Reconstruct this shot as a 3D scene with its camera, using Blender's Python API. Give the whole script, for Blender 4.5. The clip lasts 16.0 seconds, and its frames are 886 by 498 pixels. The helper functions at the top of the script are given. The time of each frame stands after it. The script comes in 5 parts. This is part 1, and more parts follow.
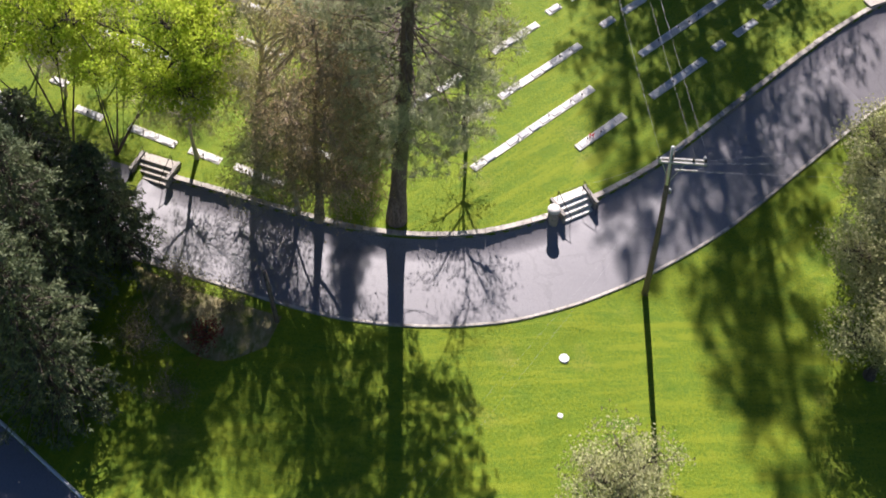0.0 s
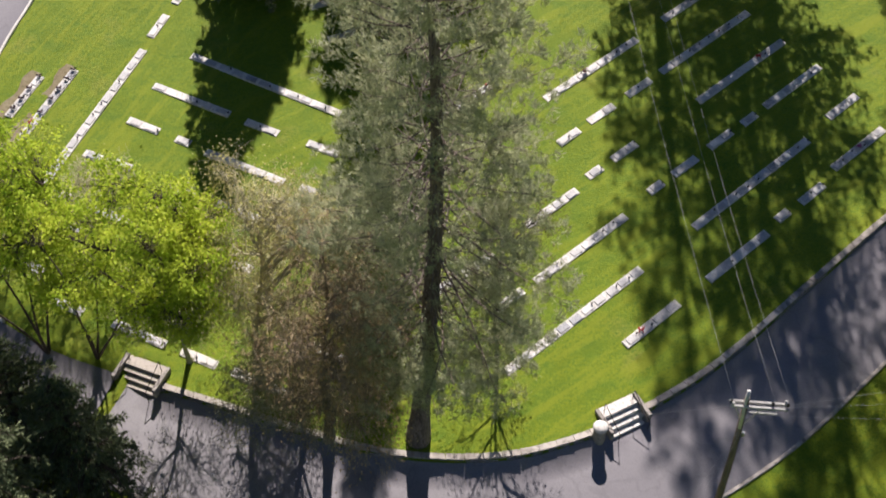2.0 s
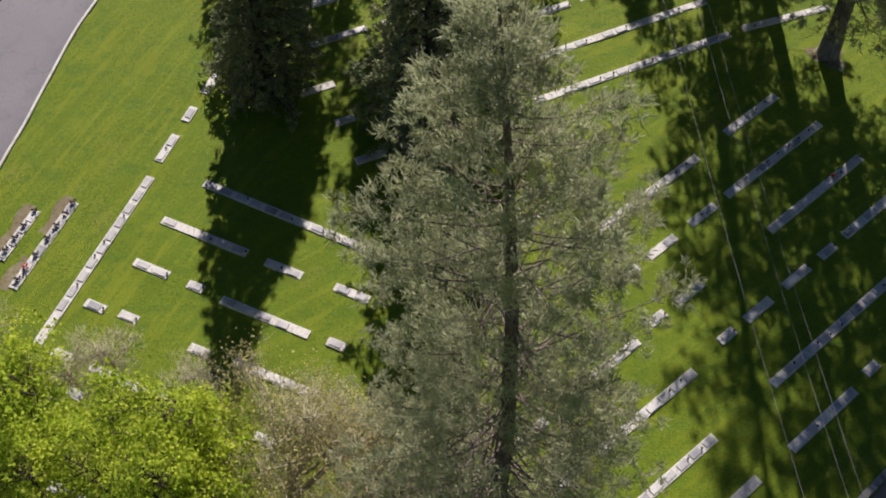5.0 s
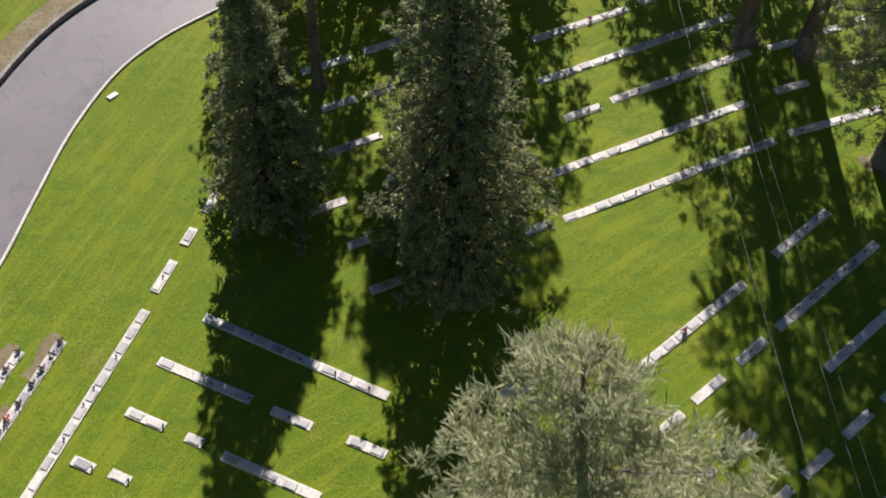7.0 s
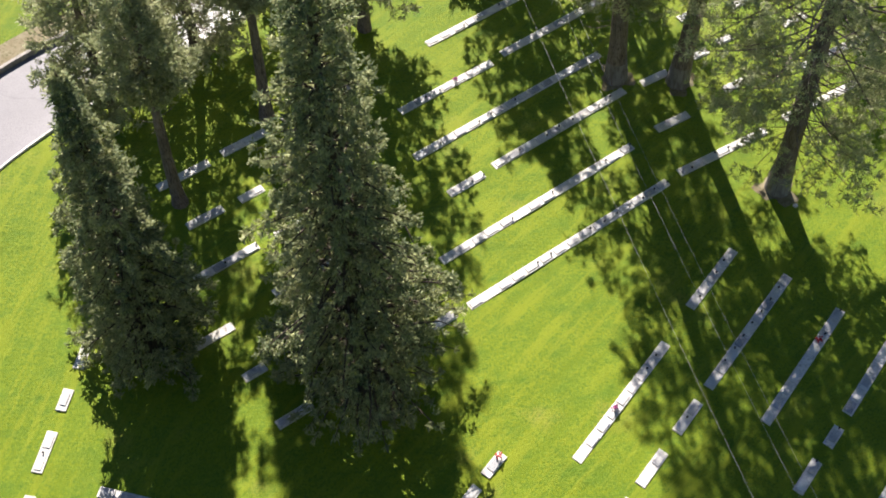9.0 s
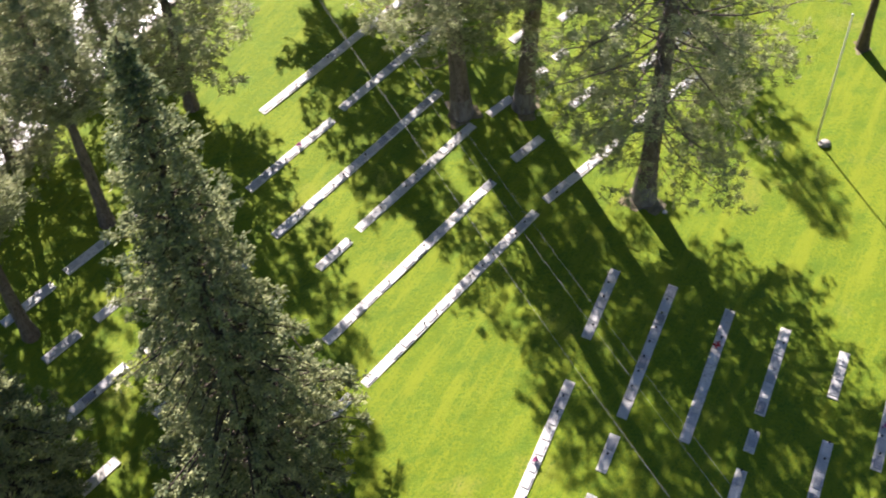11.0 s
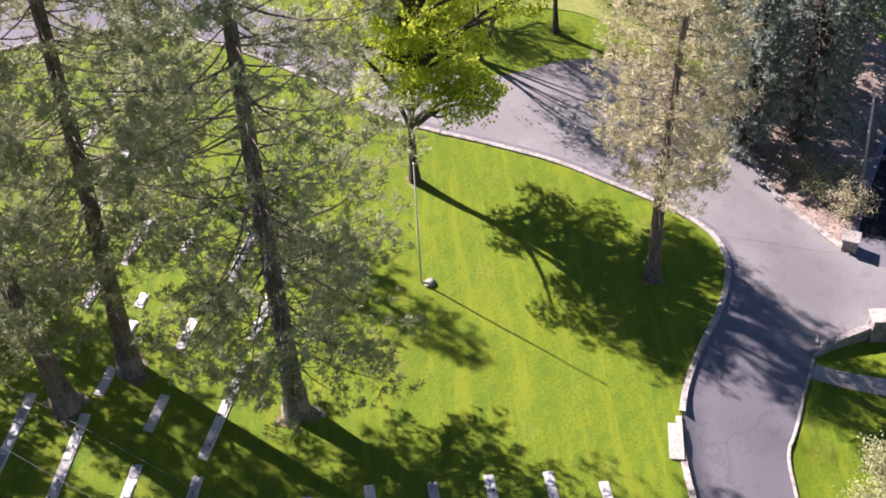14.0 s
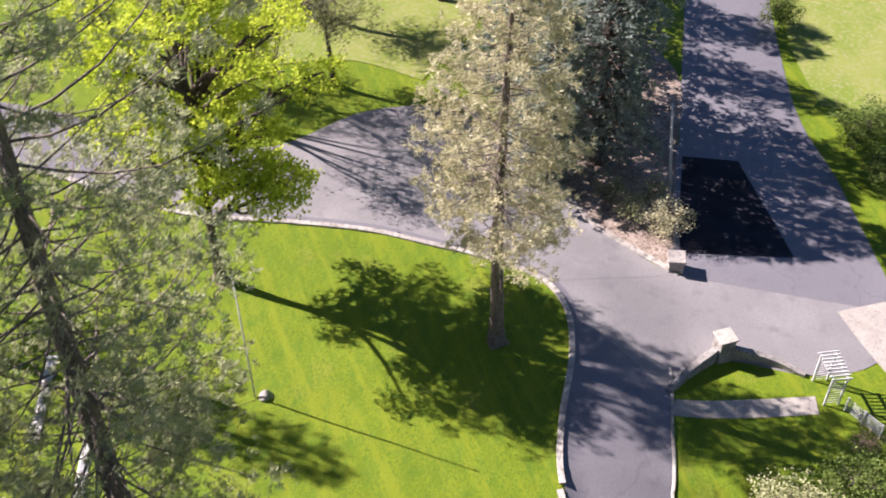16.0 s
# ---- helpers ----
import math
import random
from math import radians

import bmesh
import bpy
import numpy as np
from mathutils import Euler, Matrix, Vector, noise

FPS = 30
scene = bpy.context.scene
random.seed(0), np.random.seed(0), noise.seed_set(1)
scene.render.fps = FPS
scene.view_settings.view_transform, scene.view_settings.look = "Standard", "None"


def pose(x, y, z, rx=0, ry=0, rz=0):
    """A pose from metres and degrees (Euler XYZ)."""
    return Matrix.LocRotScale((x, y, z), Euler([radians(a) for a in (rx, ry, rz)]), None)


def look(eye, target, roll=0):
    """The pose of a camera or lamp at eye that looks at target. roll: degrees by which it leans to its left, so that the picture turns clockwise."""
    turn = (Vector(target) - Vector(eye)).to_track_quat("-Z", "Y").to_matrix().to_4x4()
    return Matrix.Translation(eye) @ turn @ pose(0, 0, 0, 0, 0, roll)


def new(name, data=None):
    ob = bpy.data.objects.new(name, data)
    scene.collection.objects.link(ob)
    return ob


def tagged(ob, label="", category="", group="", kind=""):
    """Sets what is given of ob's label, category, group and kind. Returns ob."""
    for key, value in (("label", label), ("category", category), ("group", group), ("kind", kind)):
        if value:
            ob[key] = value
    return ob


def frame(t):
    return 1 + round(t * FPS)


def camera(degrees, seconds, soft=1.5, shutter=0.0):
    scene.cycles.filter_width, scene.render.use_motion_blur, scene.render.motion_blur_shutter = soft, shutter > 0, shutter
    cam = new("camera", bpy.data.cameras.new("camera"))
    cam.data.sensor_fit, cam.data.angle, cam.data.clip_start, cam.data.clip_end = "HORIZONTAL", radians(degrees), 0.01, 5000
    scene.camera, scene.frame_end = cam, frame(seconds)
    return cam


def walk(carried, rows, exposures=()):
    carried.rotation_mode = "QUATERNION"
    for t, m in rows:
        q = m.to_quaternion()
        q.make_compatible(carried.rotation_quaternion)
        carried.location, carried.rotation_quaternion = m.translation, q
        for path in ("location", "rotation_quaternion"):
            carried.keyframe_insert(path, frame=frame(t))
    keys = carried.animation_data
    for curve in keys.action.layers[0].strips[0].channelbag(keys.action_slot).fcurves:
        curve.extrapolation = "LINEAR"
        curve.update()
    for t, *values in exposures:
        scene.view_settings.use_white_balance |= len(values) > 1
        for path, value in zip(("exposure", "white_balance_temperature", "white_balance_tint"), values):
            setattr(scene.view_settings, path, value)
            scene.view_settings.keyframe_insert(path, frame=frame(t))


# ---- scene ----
cam = camera(43.5, 16.0, soft=1.75, shutter=0.32)
PATH = [
    (0, (0.001, -0.001, 51.198), (-0.137, 12.478, 35.569), 1.14),
    (0.5, (-0.315, 2.877, 51.069), (-0.490, 15.419, 35.491), 1.11),
    (1, (-0.529, 6.267, 50.709), (-0.796, 18.959, 35.255), 0.83),
    (1.5, (-0.835, 9.726, 50.741), (-1.163, 22.476, 35.335), 0.55),
    (2, (-1.195, 13.220, 50.639), (-1.577, 26.095, 35.339), 0.38),
    (2.5, (-1.510, 15.923, 50.550), (-1.956, 28.859, 35.303), 0.08),
    (3, (-1.983, 17.891, 50.615), (-2.458, 30.826, 35.369), -0.13),
    (3.2, (-2.249, 18.610, 50.598), (-2.696, 31.526, 35.335), -0.16),
    (5.3, (-3.755, 25.206, 50.245), (-4.278, 38.203, 35.053), -0.49),
    (5.5, (-3.887, 26.073, 50.294), (-4.420, 39.096, 35.125), -0.56),
    (6, (-4.157, 28.412, 50.253), (-4.728, 41.490, 35.132), -0.70),
    (6.5, (-4.449, 30.626, 50.204), (-5.049, 43.761, 35.134), -0.78),
    (7, (-4.772, 32.661, 50.169), (-5.391, 45.844, 35.141), -0.86),
    (7.5, (-5.097, 34.541, 50.119), (-5.735, 47.766, 35.128), -0.98),
    (8, (-5.336, 36.596, 50.317), (-5.820, 49.759, 35.267), -1.25),
    (8.5, (-5.713, 38.438, 50.483), (-4.325, 51.441, 35.350), -2.15),
    (8.7, (-5.800, 39.052, 50.541), (-4.200, 52.029, 35.406), -2.38),
    (10.8, (-6.146, 44.022, 50.746), (-2.270, 56.456, 35.568), -4.37),
    (11, (-6.158, 44.545, 50.880), (-1.810, 56.749, 35.644), -4.61),
    (11.5, (-6.207, 46.079, 51.215), (-0.438, 57.418, 35.783), -5.07),
    (12, (-6.289, 47.532, 51.442), (0.820, 57.821, 35.834), -5.08),
    (12.5, (-6.549, 49.069, 51.559), (2.150, 57.819, 35.818), -4.81),
    (13, (-6.848, 50.225, 51.530), (4.706, 58.654, 37.550), -3.52),
    (13.5, (-6.605, 51.149, 51.554), (4.983, 59.578, 37.601), -3.30),
    (14, (-6.238, 52.386, 51.454), (5.426, 60.736, 37.518), -2.87),
    (14.5, (-5.651, 53.955, 51.388), (6.086, 62.126, 37.406), -2.15),
    (15, (-4.472, 55.911, 51.209), (8.035, 62.819, 37.214), -1.55),
    (15.5, (-2.978, 57.811, 51.085), (10.118, 63.421, 37.049), -0.87),
    (16, (-1.436, 59.603, 50.981), (12.159, 63.966, 36.976), -0.41),
]
EXPOSURES = [(0.0, 1.22, 5950, 18), (3.0, 0.60, 6150, 16), (5.5, 0.38, 6100, 16), (7.0, 0.68, 6150, 14), (8.0, 0.94, 6150, 14), (8.5, 1.27, 6150, 12), (10.8, 1.68, 6100, 18),
             (12.2, 1.40, 6050, 21), (13.5, 1.42, 5900, 28), (15.0, 1.55, 5900, 26), (16.0, 1.47, 5900, 23)]
walk(cam, [(t, look(eye, target, roll)) for t, eye, target, roll in PATH], EXPOSURES)

# ---------------------------------------------------------------- light
SUN_ELEV, SUN_AZ = radians(41), radians(0)      # the sun stands over +y
world = bpy.data.worlds.new("sky")
scene.world = world
world.use_nodes = True
wn = world.node_tree.nodes
sky = wn.new("ShaderNodeTexSky")
sky.sky_type, sky.sun_disc = "NISHITA", False
sky.sun_elevation, sky.sun_rotation = SUN_ELEV, SUN_AZ
sky.dust_density, sky.ozone_density = 0.0, 6.0
world.node_tree.links.new(sky.outputs[0], wn["Background"].inputs[0])
wn["Background"].inputs[1].default_value = 0.030
sun_data = bpy.data.lights.new("sun", "SUN")
sun_data.energy, sun_data.angle, sun_data.color = 5.2, radians(0.53), (1.0, 0.905, 0.79)
sun = new("sun", sun_data)
sun.matrix_world = look((0, 120, 110), (0, 120 - math.cos(SUN_ELEV), 110 - math.sin(SUN_ELEV)))

# ---------------------------------------------------------------- materials


def material(name, base, rough=0.8, metal=0.0, spec=0.3):
    m = bpy.data.materials.new(name)
    m.use_nodes = True
    b = m.node_tree.nodes["Principled BSDF"]
    b.inputs["Base Color"].default_value = (*base, 1)
    b.inputs["Roughness"].default_value = rough
    b.inputs["Metallic"].default_value = metal
    b.inputs["Specular IOR Level"].default_value = spec
    return m


def varied(m, layers, bump=0.0, bump_scale=30.0, bump_dist=0.02):
    """Mixes colours over the base by noise of several scales: (scale, low, high, colour, detail, stretch)."""
    nt = m.node_tree
    n, ln = nt.nodes, nt.links
    b = n["Principled BSDF"]
    geo = n.new("ShaderNodeNewGeometry")
    last = b.inputs["Base Color"].default_value[:]
    sock = None
    for scale, lo, hi, colour, detail, stretch in layers:
        mp = n.new("ShaderNodeMapping")
        mp.inputs["Scale"].default_value = stretch
        ln.new(geo.outputs["Position"], mp.inputs["Vector"])
        tex = n.new("ShaderNodeTexNoise")
        tex.inputs["Scale"].default_value, tex.inputs["Detail"].default_value = scale, detail
        ln.new(mp.outputs[0], tex.inputs["Vector"])
        ramp = n.new("ShaderNodeMapRange")
        ramp.inputs["From Min"].default_value, ramp.inputs["From Max"].default_value = lo, hi
        ln.new(tex.outputs["Fac"], ramp.inputs["Value"])
        mix = n.new("ShaderNodeMix")
        mix.data_type = "RGBA"
        if sock is None:
            mix.inputs["A"].default_value = last
        else:
            ln.new(sock, mix.inputs["A"])
        mix.inputs["B"].default_value = (*colour, 1)
        ln.new(ramp.outputs[0], mix.inputs["Factor"])
        sock = mix.outputs["Result"]
    if sock is not None:
        ln.new(sock, b.inputs["Base Color"])
    if bump:
        tex = n.new("ShaderNodeTexNoise")
        tex.inputs["Scale"].default_value, tex.inputs["Detail"].default_value = bump_scale, 4
        ln.new(geo.outputs["Position"], tex.inputs["Vector"])
        bp = n.new("ShaderNodeBump")
        bp.inputs["Strength"].default_value, bp.inputs["Distance"].default_value = bump, bump_dist
        ln.new(tex.outputs["Fac"], bp.inputs["Height"])
        ln.new(bp.outputs[0], b.inputs["Normal"])
    return m


def leafy(name, colour, other, through_it=0.45, rough=0.65, spec=0.15):
    """Leaves: a diffuse and a translucent side, with colour that varies from leaf to leaf and from limb to limb."""
    m = bpy.data.materials.new(name)
    m.use_nodes = True
    nt = m.node_tree
    n, ln = nt.nodes, nt.links
    b = n["Principled BSDF"]
    b.inputs["Roughness"].default_value, b.inputs["Specular IOR Level"].default_value = rough, spec
    geo = n.new("ShaderNodeNewGeometry")
    tex = n.new("ShaderNodeTexNoise")
    tex.inputs["Scale"].default_value, tex.inputs["Detail"].default_value = 0.55, 3
    ln.new(geo.outputs["Position"], tex.inputs["Vector"])
    mul = n.new("ShaderNodeMath")
    mul.operation = "MULTIPLY_ADD"
    mul.inputs[1].default_value = 0.7
    ln.new(geo.outputs["Random Per Island"], mul.inputs[0])
    sub = n.new("ShaderNodeMapRange")
    sub.inputs["From Min"].default_value, sub.inputs["From Max"].default_value = 0.3, 0.7
    sub.inputs["To Min"].default_value, sub.inputs["To Max"].default_value = -0.2, 0.5
    ln.new(tex.outputs["Fac"], sub.inputs["Value"])
    ln.new(sub.outputs[0], mul.inputs[2])
    mix = n.new("ShaderNodeMix")
    mix.data_type = "RGBA"
    mix.inputs["A"].default_value, mix.inputs["B"].default_value = (*colour, 1), (*other, 1)
    ln.new(mul.outputs[0], mix.inputs["Factor"])
    ln.new(mix.outputs["Result"], b.inputs["Base Color"])
    tr = n.new("ShaderNodeBsdfTranslucent")
    ln.new(mix.outputs["Result"], tr.inputs["Color"])
    sh = n.new("ShaderNodeMixShader")
    sh.inputs[0].default_value = through_it
    ln.new(b.outputs[0], sh.inputs[1])
    ln.new(tr.outputs[0], sh.inputs[2])
    ln.new(sh.outputs[0], n["Material Output"].inputs["Surface"])
    return m


ONE = (1, 1, 1)
GRASS = varied(material("lawn", (0.156, 0.212, 0.004), 0.7, spec=0.18), [
    (0.07, 0.38, 0.66, (0.196, 0.240, 0.007), 4, ONE),
    (0.60, 0.48, 0.70, (0.082, 0.160, 0.008), 6, (1, 2.2, 1)),
    (2.4, 0.50, 0.72, (0.172, 0.240, 0.010), 5, (1, 1.6, 1)),
    (0.30, 0.60, 0.78, (0.270, 0.255, 0.045), 6, ONE),
    (7.0, 0.42, 0.70, (0.072, 0.142, 0.008), 6, ONE),
    (21.0, 0.50, 0.72, (0.205, 0.275, 0.020), 4, ONE)], 1.0, 26, 0.06)


def mown(m):
    """Uneven swaths left by the mower over the lawn's colour: along the grave rows in the north, across the slope in the south."""
    n, ln = m.node_tree.nodes, m.node_tree.links
    b = n["Principled BSDF"]
    geo = n.new("ShaderNodeNewGeometry")
    split = n.new("ShaderNodeSeparateXYZ")
    ln.new(geo.outputs["Position"], split.inputs[0])
    south = n.new("ShaderNodeMapRange")
    south.inputs["From Min"].default_value, south.inputs["From Max"].default_value = 37.0, 43.0
    ln.new(split.outputs["Y"], south.inputs["Value"])
    west = n.new("ShaderNodeMapRange")
    west.inputs["From Min"].default_value, west.inputs["From Max"].default_value = -13.0, -18.0
    ln.new(split.outputs["X"], west.inputs["Value"])
    swaths = []
    for angle in (-6, -38, -66):
        turn = n.new("ShaderNodeMapping")
        turn.inputs["Rotation"].default_value = (0, 0, radians(angle))
        ln.new(geo.outputs["Position"], turn.inputs["Vector"])
        thin = n.new("ShaderNodeMapping")
        thin.inputs["Scale"].default_value = (0.16, 1.25, 0.0)
        ln.new(turn.outputs[0], thin.inputs["Vector"])
        tex = n.new("ShaderNodeTexNoise")
        tex.inputs["Scale"].default_value, tex.inputs["Detail"].default_value, tex.inputs["Roughness"].default_value = 1.0, 6, 0.68
        ln.new(thin.outputs[0], tex.inputs["Vector"])
        swaths.append(tex.outputs["Fac"])
    last = swaths[1]
    for where, other, flip in ((south, swaths[0], True), (west, swaths[2], False)):
        pick = n.new("ShaderNodeMix")
        pick.data_type = "FLOAT"
        ln.new(where.outputs[0], pick.inputs["Factor"])
        ln.new(other if flip else last, pick.inputs["A"])
        ln.new(last if flip else other, pick.inputs["B"])
        last = pick.outputs["Result"]
    for lo, hi, top, colour in ((0.50, 0.62, 0.70, (0.220, 0.262, 0.012, 1)), (0.49, 0.37, 0.55, (0.126, 0.186, 0.005, 1))):
        amount = n.new("ShaderNodeMapRange")
        amount.inputs["From Min"].default_value, amount.inputs["From Max"].default_value, amount.inputs["To Max"].default_value = lo, hi, top
        ln.new(last, amount.inputs["Value"])
        mix = n.new("ShaderNodeMix")
        mix.data_type = "RGBA"
        ln.new(amount.outputs[0], mix.inputs["Factor"])
        ln.new(b.inputs["Base Color"].links[0].from_socket, mix.inputs["A"])
        mix.inputs["B"].default_value = colour
        ln.new(mix.outputs["Result"], b.inputs["Base Color"])
    ridge = n.new("ShaderNodeBump")
    ridge.inputs["Strength"].default_value, ridge.inputs["Distance"].default_value = 0.3, 0.12
    ln.new(last, ridge.inputs["Height"])
    ln.new(b.inputs["Normal"].links[0].from_socket, ridge.inputs["Normal"])
    ln.new(ridge.outputs[0], b.inputs["Normal"])


mown(GRASS)
ASPHALT = varied(material("asphalt", (0.180, 0.168, 0.178), 0.6, spec=0.30), [
    (0.16, 0.42, 0.68, (0.208, 0.195, 0.204), 5, ONE),
    (0.8, 0.55, 0.75, (0.148, 0.137, 0.149), 6, ONE),
    (14.0, 0.45, 0.75, (0.138, 0.129, 0.140), 4, ONE)], 0.25, 60, 0.01)


def cracked(m, scale, colour):
    """Wandering hairline cracks in a road's surface."""
    n, ln = m.node_tree.nodes, m.node_tree.links
    b = n["Principled BSDF"]
    old = b.inputs["Base Color"].links[0].from_socket
    geo = n.new("ShaderNodeNewGeometry")
    warp = n.new("ShaderNodeTexNoise")
    warp.inputs["Scale"].default_value, warp.inputs["Detail"].default_value = 0.5, 5
    ln.new(geo.outputs["Position"], warp.inputs["Vector"])
    add = n.new("ShaderNodeVectorMath")
    add.operation = "MULTIPLY_ADD"
    add.inputs[1].default_value = (5, 5, 0)
    ln.new(warp.outputs["Color"], add.inputs[0])
    ln.new(geo.outputs["Position"], add.inputs[2])
    cell = n.new("ShaderNodeTexVoronoi")
    cell.feature = "DISTANCE_TO_EDGE"
    cell.inputs["Scale"].default_value = scale
    ln.new(add.outputs[0], cell.inputs["Vector"])
    near = n.new("ShaderNodeMapRange")
    near.inputs["From Min"].default_value, near.inputs["From Max"].default_value = 0.004, 0.013
    near.inputs["To Min"].default_value, near.inputs["To Max"].default_value = 0.22, 0.0
    ln.new(cell.outputs["Distance"], near.inputs["Value"])
    mix = n.new("ShaderNodeMix")
    mix.data_type = "RGBA"
    ln.new(near.outputs[0], mix.inputs["Factor"])
    ln.new(old, mix.inputs["A"])
    mix.inputs["B"].default_value = (*colour, 1)
    ln.new(mix.outputs["Result"], b.inputs["Base Color"])


ASPHALT.node_tree.nodes["Principled BSDF"].inputs["Coat Weight"].default_value = 0.45
ASPHALT.node_tree.nodes["Principled BSDF"].inputs["Coat Roughness"].default_value = 0.26
cracked(ASPHALT, 0.11, (0.07, 0.066, 0.07))
WORN_ASPHALT = varied(material("worn_polished_asphalt", (0.180, 0.168, 0.178), 0.6, spec=0.30), [
    (0.16, 0.42, 0.68, (0.208, 0.195, 0.204), 5, ONE),
    (0.8, 0.55, 0.75, (0.148, 0.137, 0.149), 6, (0.4, 1, 1)),
    (14.0, 0.45, 0.75, (0.138, 0.129, 0.140), 4, ONE)], 0.25, 60, 0.01)
WORN_ASPHALT.node_tree.nodes["Principled BSDF"].inputs["Coat Weight"].default_value = 1.0
WORN_ASPHALT.node_tree.nodes["Principled BSDF"].inputs["Coat Roughness"].default_value = 0.44
cracked(WORN_ASPHALT, 0.11, (0.07, 0.066, 0.07))
DUSTY_ASPHALT = varied(material("dusty_asphalt", (0.232, 0.216, 0.210), 0.65, spec=0.30), [
    (0.22, 0.42, 0.64, (0.285, 0.266, 0.255), 6, ONE),
    (0.9, 0.55, 0.75, (0.185, 0.172, 0.172), 6, ONE),
    (14.0, 0.45, 0.75, (0.170, 0.158, 0.158), 4, ONE)], 0.25, 60, 0.01)
CONCRETE = varied(material("concrete", (0.68, 0.65, 0.60), 0.7), [
    (0.7, 0.45, 0.70, (0.54, 0.51, 0.46), 5, ONE), (7.0, 0.50, 0.75, (0.34, 0.32, 0.28), 5, ONE)], 0.3, 40, 0.01)
KERB = varied(material("kerb_concrete", (0.46, 0.42, 0.37), 0.8), [
    (0.5, 0.38, 0.62, (0.31, 0.275, 0.24), 5, ONE), (3.0, 0.48, 0.70, (0.19, 0.17, 0.145), 6, ONE)], 0.3, 40, 0.01)
STONE = varied(material("wall_stone", (0.34, 0.31, 0.28), 0.85), [
    (1.2, 0.40, 0.66, (0.22, 0.20, 0.18), 5, ONE), (6.0, 0.50, 0.72, (0.14, 0.13, 0.11), 5, ONE)], 0.6, 22, 0.03)
GRANITE = varied(material("marker_granite", (0.55, 0.53, 0.51), 0.55), [
    (0.9, 0.45, 0.62, (0.40, 0.39, 0.39), 3, ONE), (22.0, 0.50, 0.70, (0.28, 0.28, 0.28), 3, ONE)])
BEIGE = varied(material("beige_paving", (0.40, 0.36, 0.31), 0.8), [(0.7, 0.45, 0.70, (0.33, 0.29, 0.25), 5, ONE), (6.0, 0.5, 0.75, (0.24, 0.215, 0.185), 5, ONE)], 0.3, 40, 0.01)
MULCH = varied(material("mulch", (0.27, 0.205, 0.16), 0.95), [
    (0.6, 0.40, 0.65, (0.46, 0.37, 0.30), 6, ONE), (6.0, 0.45, 0.70, (0.10, 0.07, 0.05), 6, ONE)], 0.9, 14, 0.08)
EARTH = varied(material("bare_earth", (0.21, 0.17, 0.10), 0.95), [
    (1.0, 0.40, 0.65, (0.27, 0.235, 0.15), 5, ONE), (5.0, 0.50, 0.72, (0.12, 0.11, 0.05), 5, ONE)], 0.7, 20, 0.05)
DRY_GRASS = varied(material("dry_grass", (0.23, 0.255, 0.055), 0.9), [
    (0.25, 0.40, 0.62, (0.165, 0.220, 0.025), 5, ONE), (3.0, 0.48, 0.72, (0.29, 0.275, 0.12), 5, ONE)], 0.7, 20, 0.05)
STRAW = varied(material("straw_grass", (0.26, 0.215, 0.10), 0.95), [
    (0.9, 0.42, 0.60, (0.13, 0.15, 0.03), 6, ONE), (4.0, 0.46, 0.70, (0.34, 0.29, 0.16), 6, (1, 0.5, 1))], 0.9, 18, 0.08)
BARK = varied(material("bark", (0.115, 0.088, 0.068), 0.9), [
    (1.6, 0.42, 0.66, (0.070, 0.055, 0.045), 5, (3, 3, 0.6)), (9.0, 0.45, 0.7, (0.045, 0.036, 0.030), 5, (2, 2, 0.4))], 0.8, 12, 0.06)
BARK_RED = varied(material("pine_bark", (0.235, 0.185, 0.160), 0.9), [
    (1.6, 0.42, 0.66, (0.145, 0.112, 0.096), 5, (3, 3, 0.5)), (9.0, 0.45, 0.7, (0.060, 0.045, 0.036), 5, (2, 2, 0.4))], 0.8, 12, 0.06)
TWIG = varied(material("twigs", (0.38, 0.30, 0.215), 0.9), [(0.6, 0.40, 0.66, (0.165, 0.125, 0.080), 4, ONE)])
TWIG_PALE = varied(material("pale_twigs", (0.46, 0.42, 0.28), 0.9), [(0.6, 0.40, 0.66, (0.34, 0.31, 0.20), 4, ONE)])
POLE_WOOD = varied(material("weathered_pole_wood", (0.20, 0.155, 0.115), 0.85), [(3.0, 0.4, 0.7, (0.11, 0.085, 0.065), 5, (3, 3, 0.4))], 0.4, 20, 0.02)
GREY_WOOD = varied(material("grey_crossarm", (0.42, 0.41, 0.39), 0.8), [(3.0, 0.4, 0.7, (0.28, 0.27, 0.26), 5, ONE)])
WIRE = material("wire", (0.34, 0.34, 0.34), 0.5, 0.3)
STEEL = material("galvanised_steel", (0.42, 0.43, 0.44), 0.4, 0.8)
DARK_STEEL = material("dark_steel", (0.03, 0.03, 0.032), 0.5, 0.4)
WHITE = varied(material("white_paint", (0.58, 0.57, 0.55), 0.5), [(2.0, 0.55, 0.75, (0.50, 0.48, 0.45), 4, ONE)])
PINK = material("flower_pink", (0.30, 0.07, 0.18), 0.7)
DRIED = material("dried_flowers", (0.085, 0.055, 0.06), 0.8)
CRIMSON = material("flower_red", (0.45, 0.03, 0.03), 0.7)
LEAF_LIME = leafy("lime_leaves", (0.27, 0.40, 0.025), (0.62, 0.68, 0.075), 0.5)
LEAF_YELLOW = leafy("yellow_lime_leaves", (0.33, 0.44, 0.020), (0.68, 0.72, 0.075), 0.5)
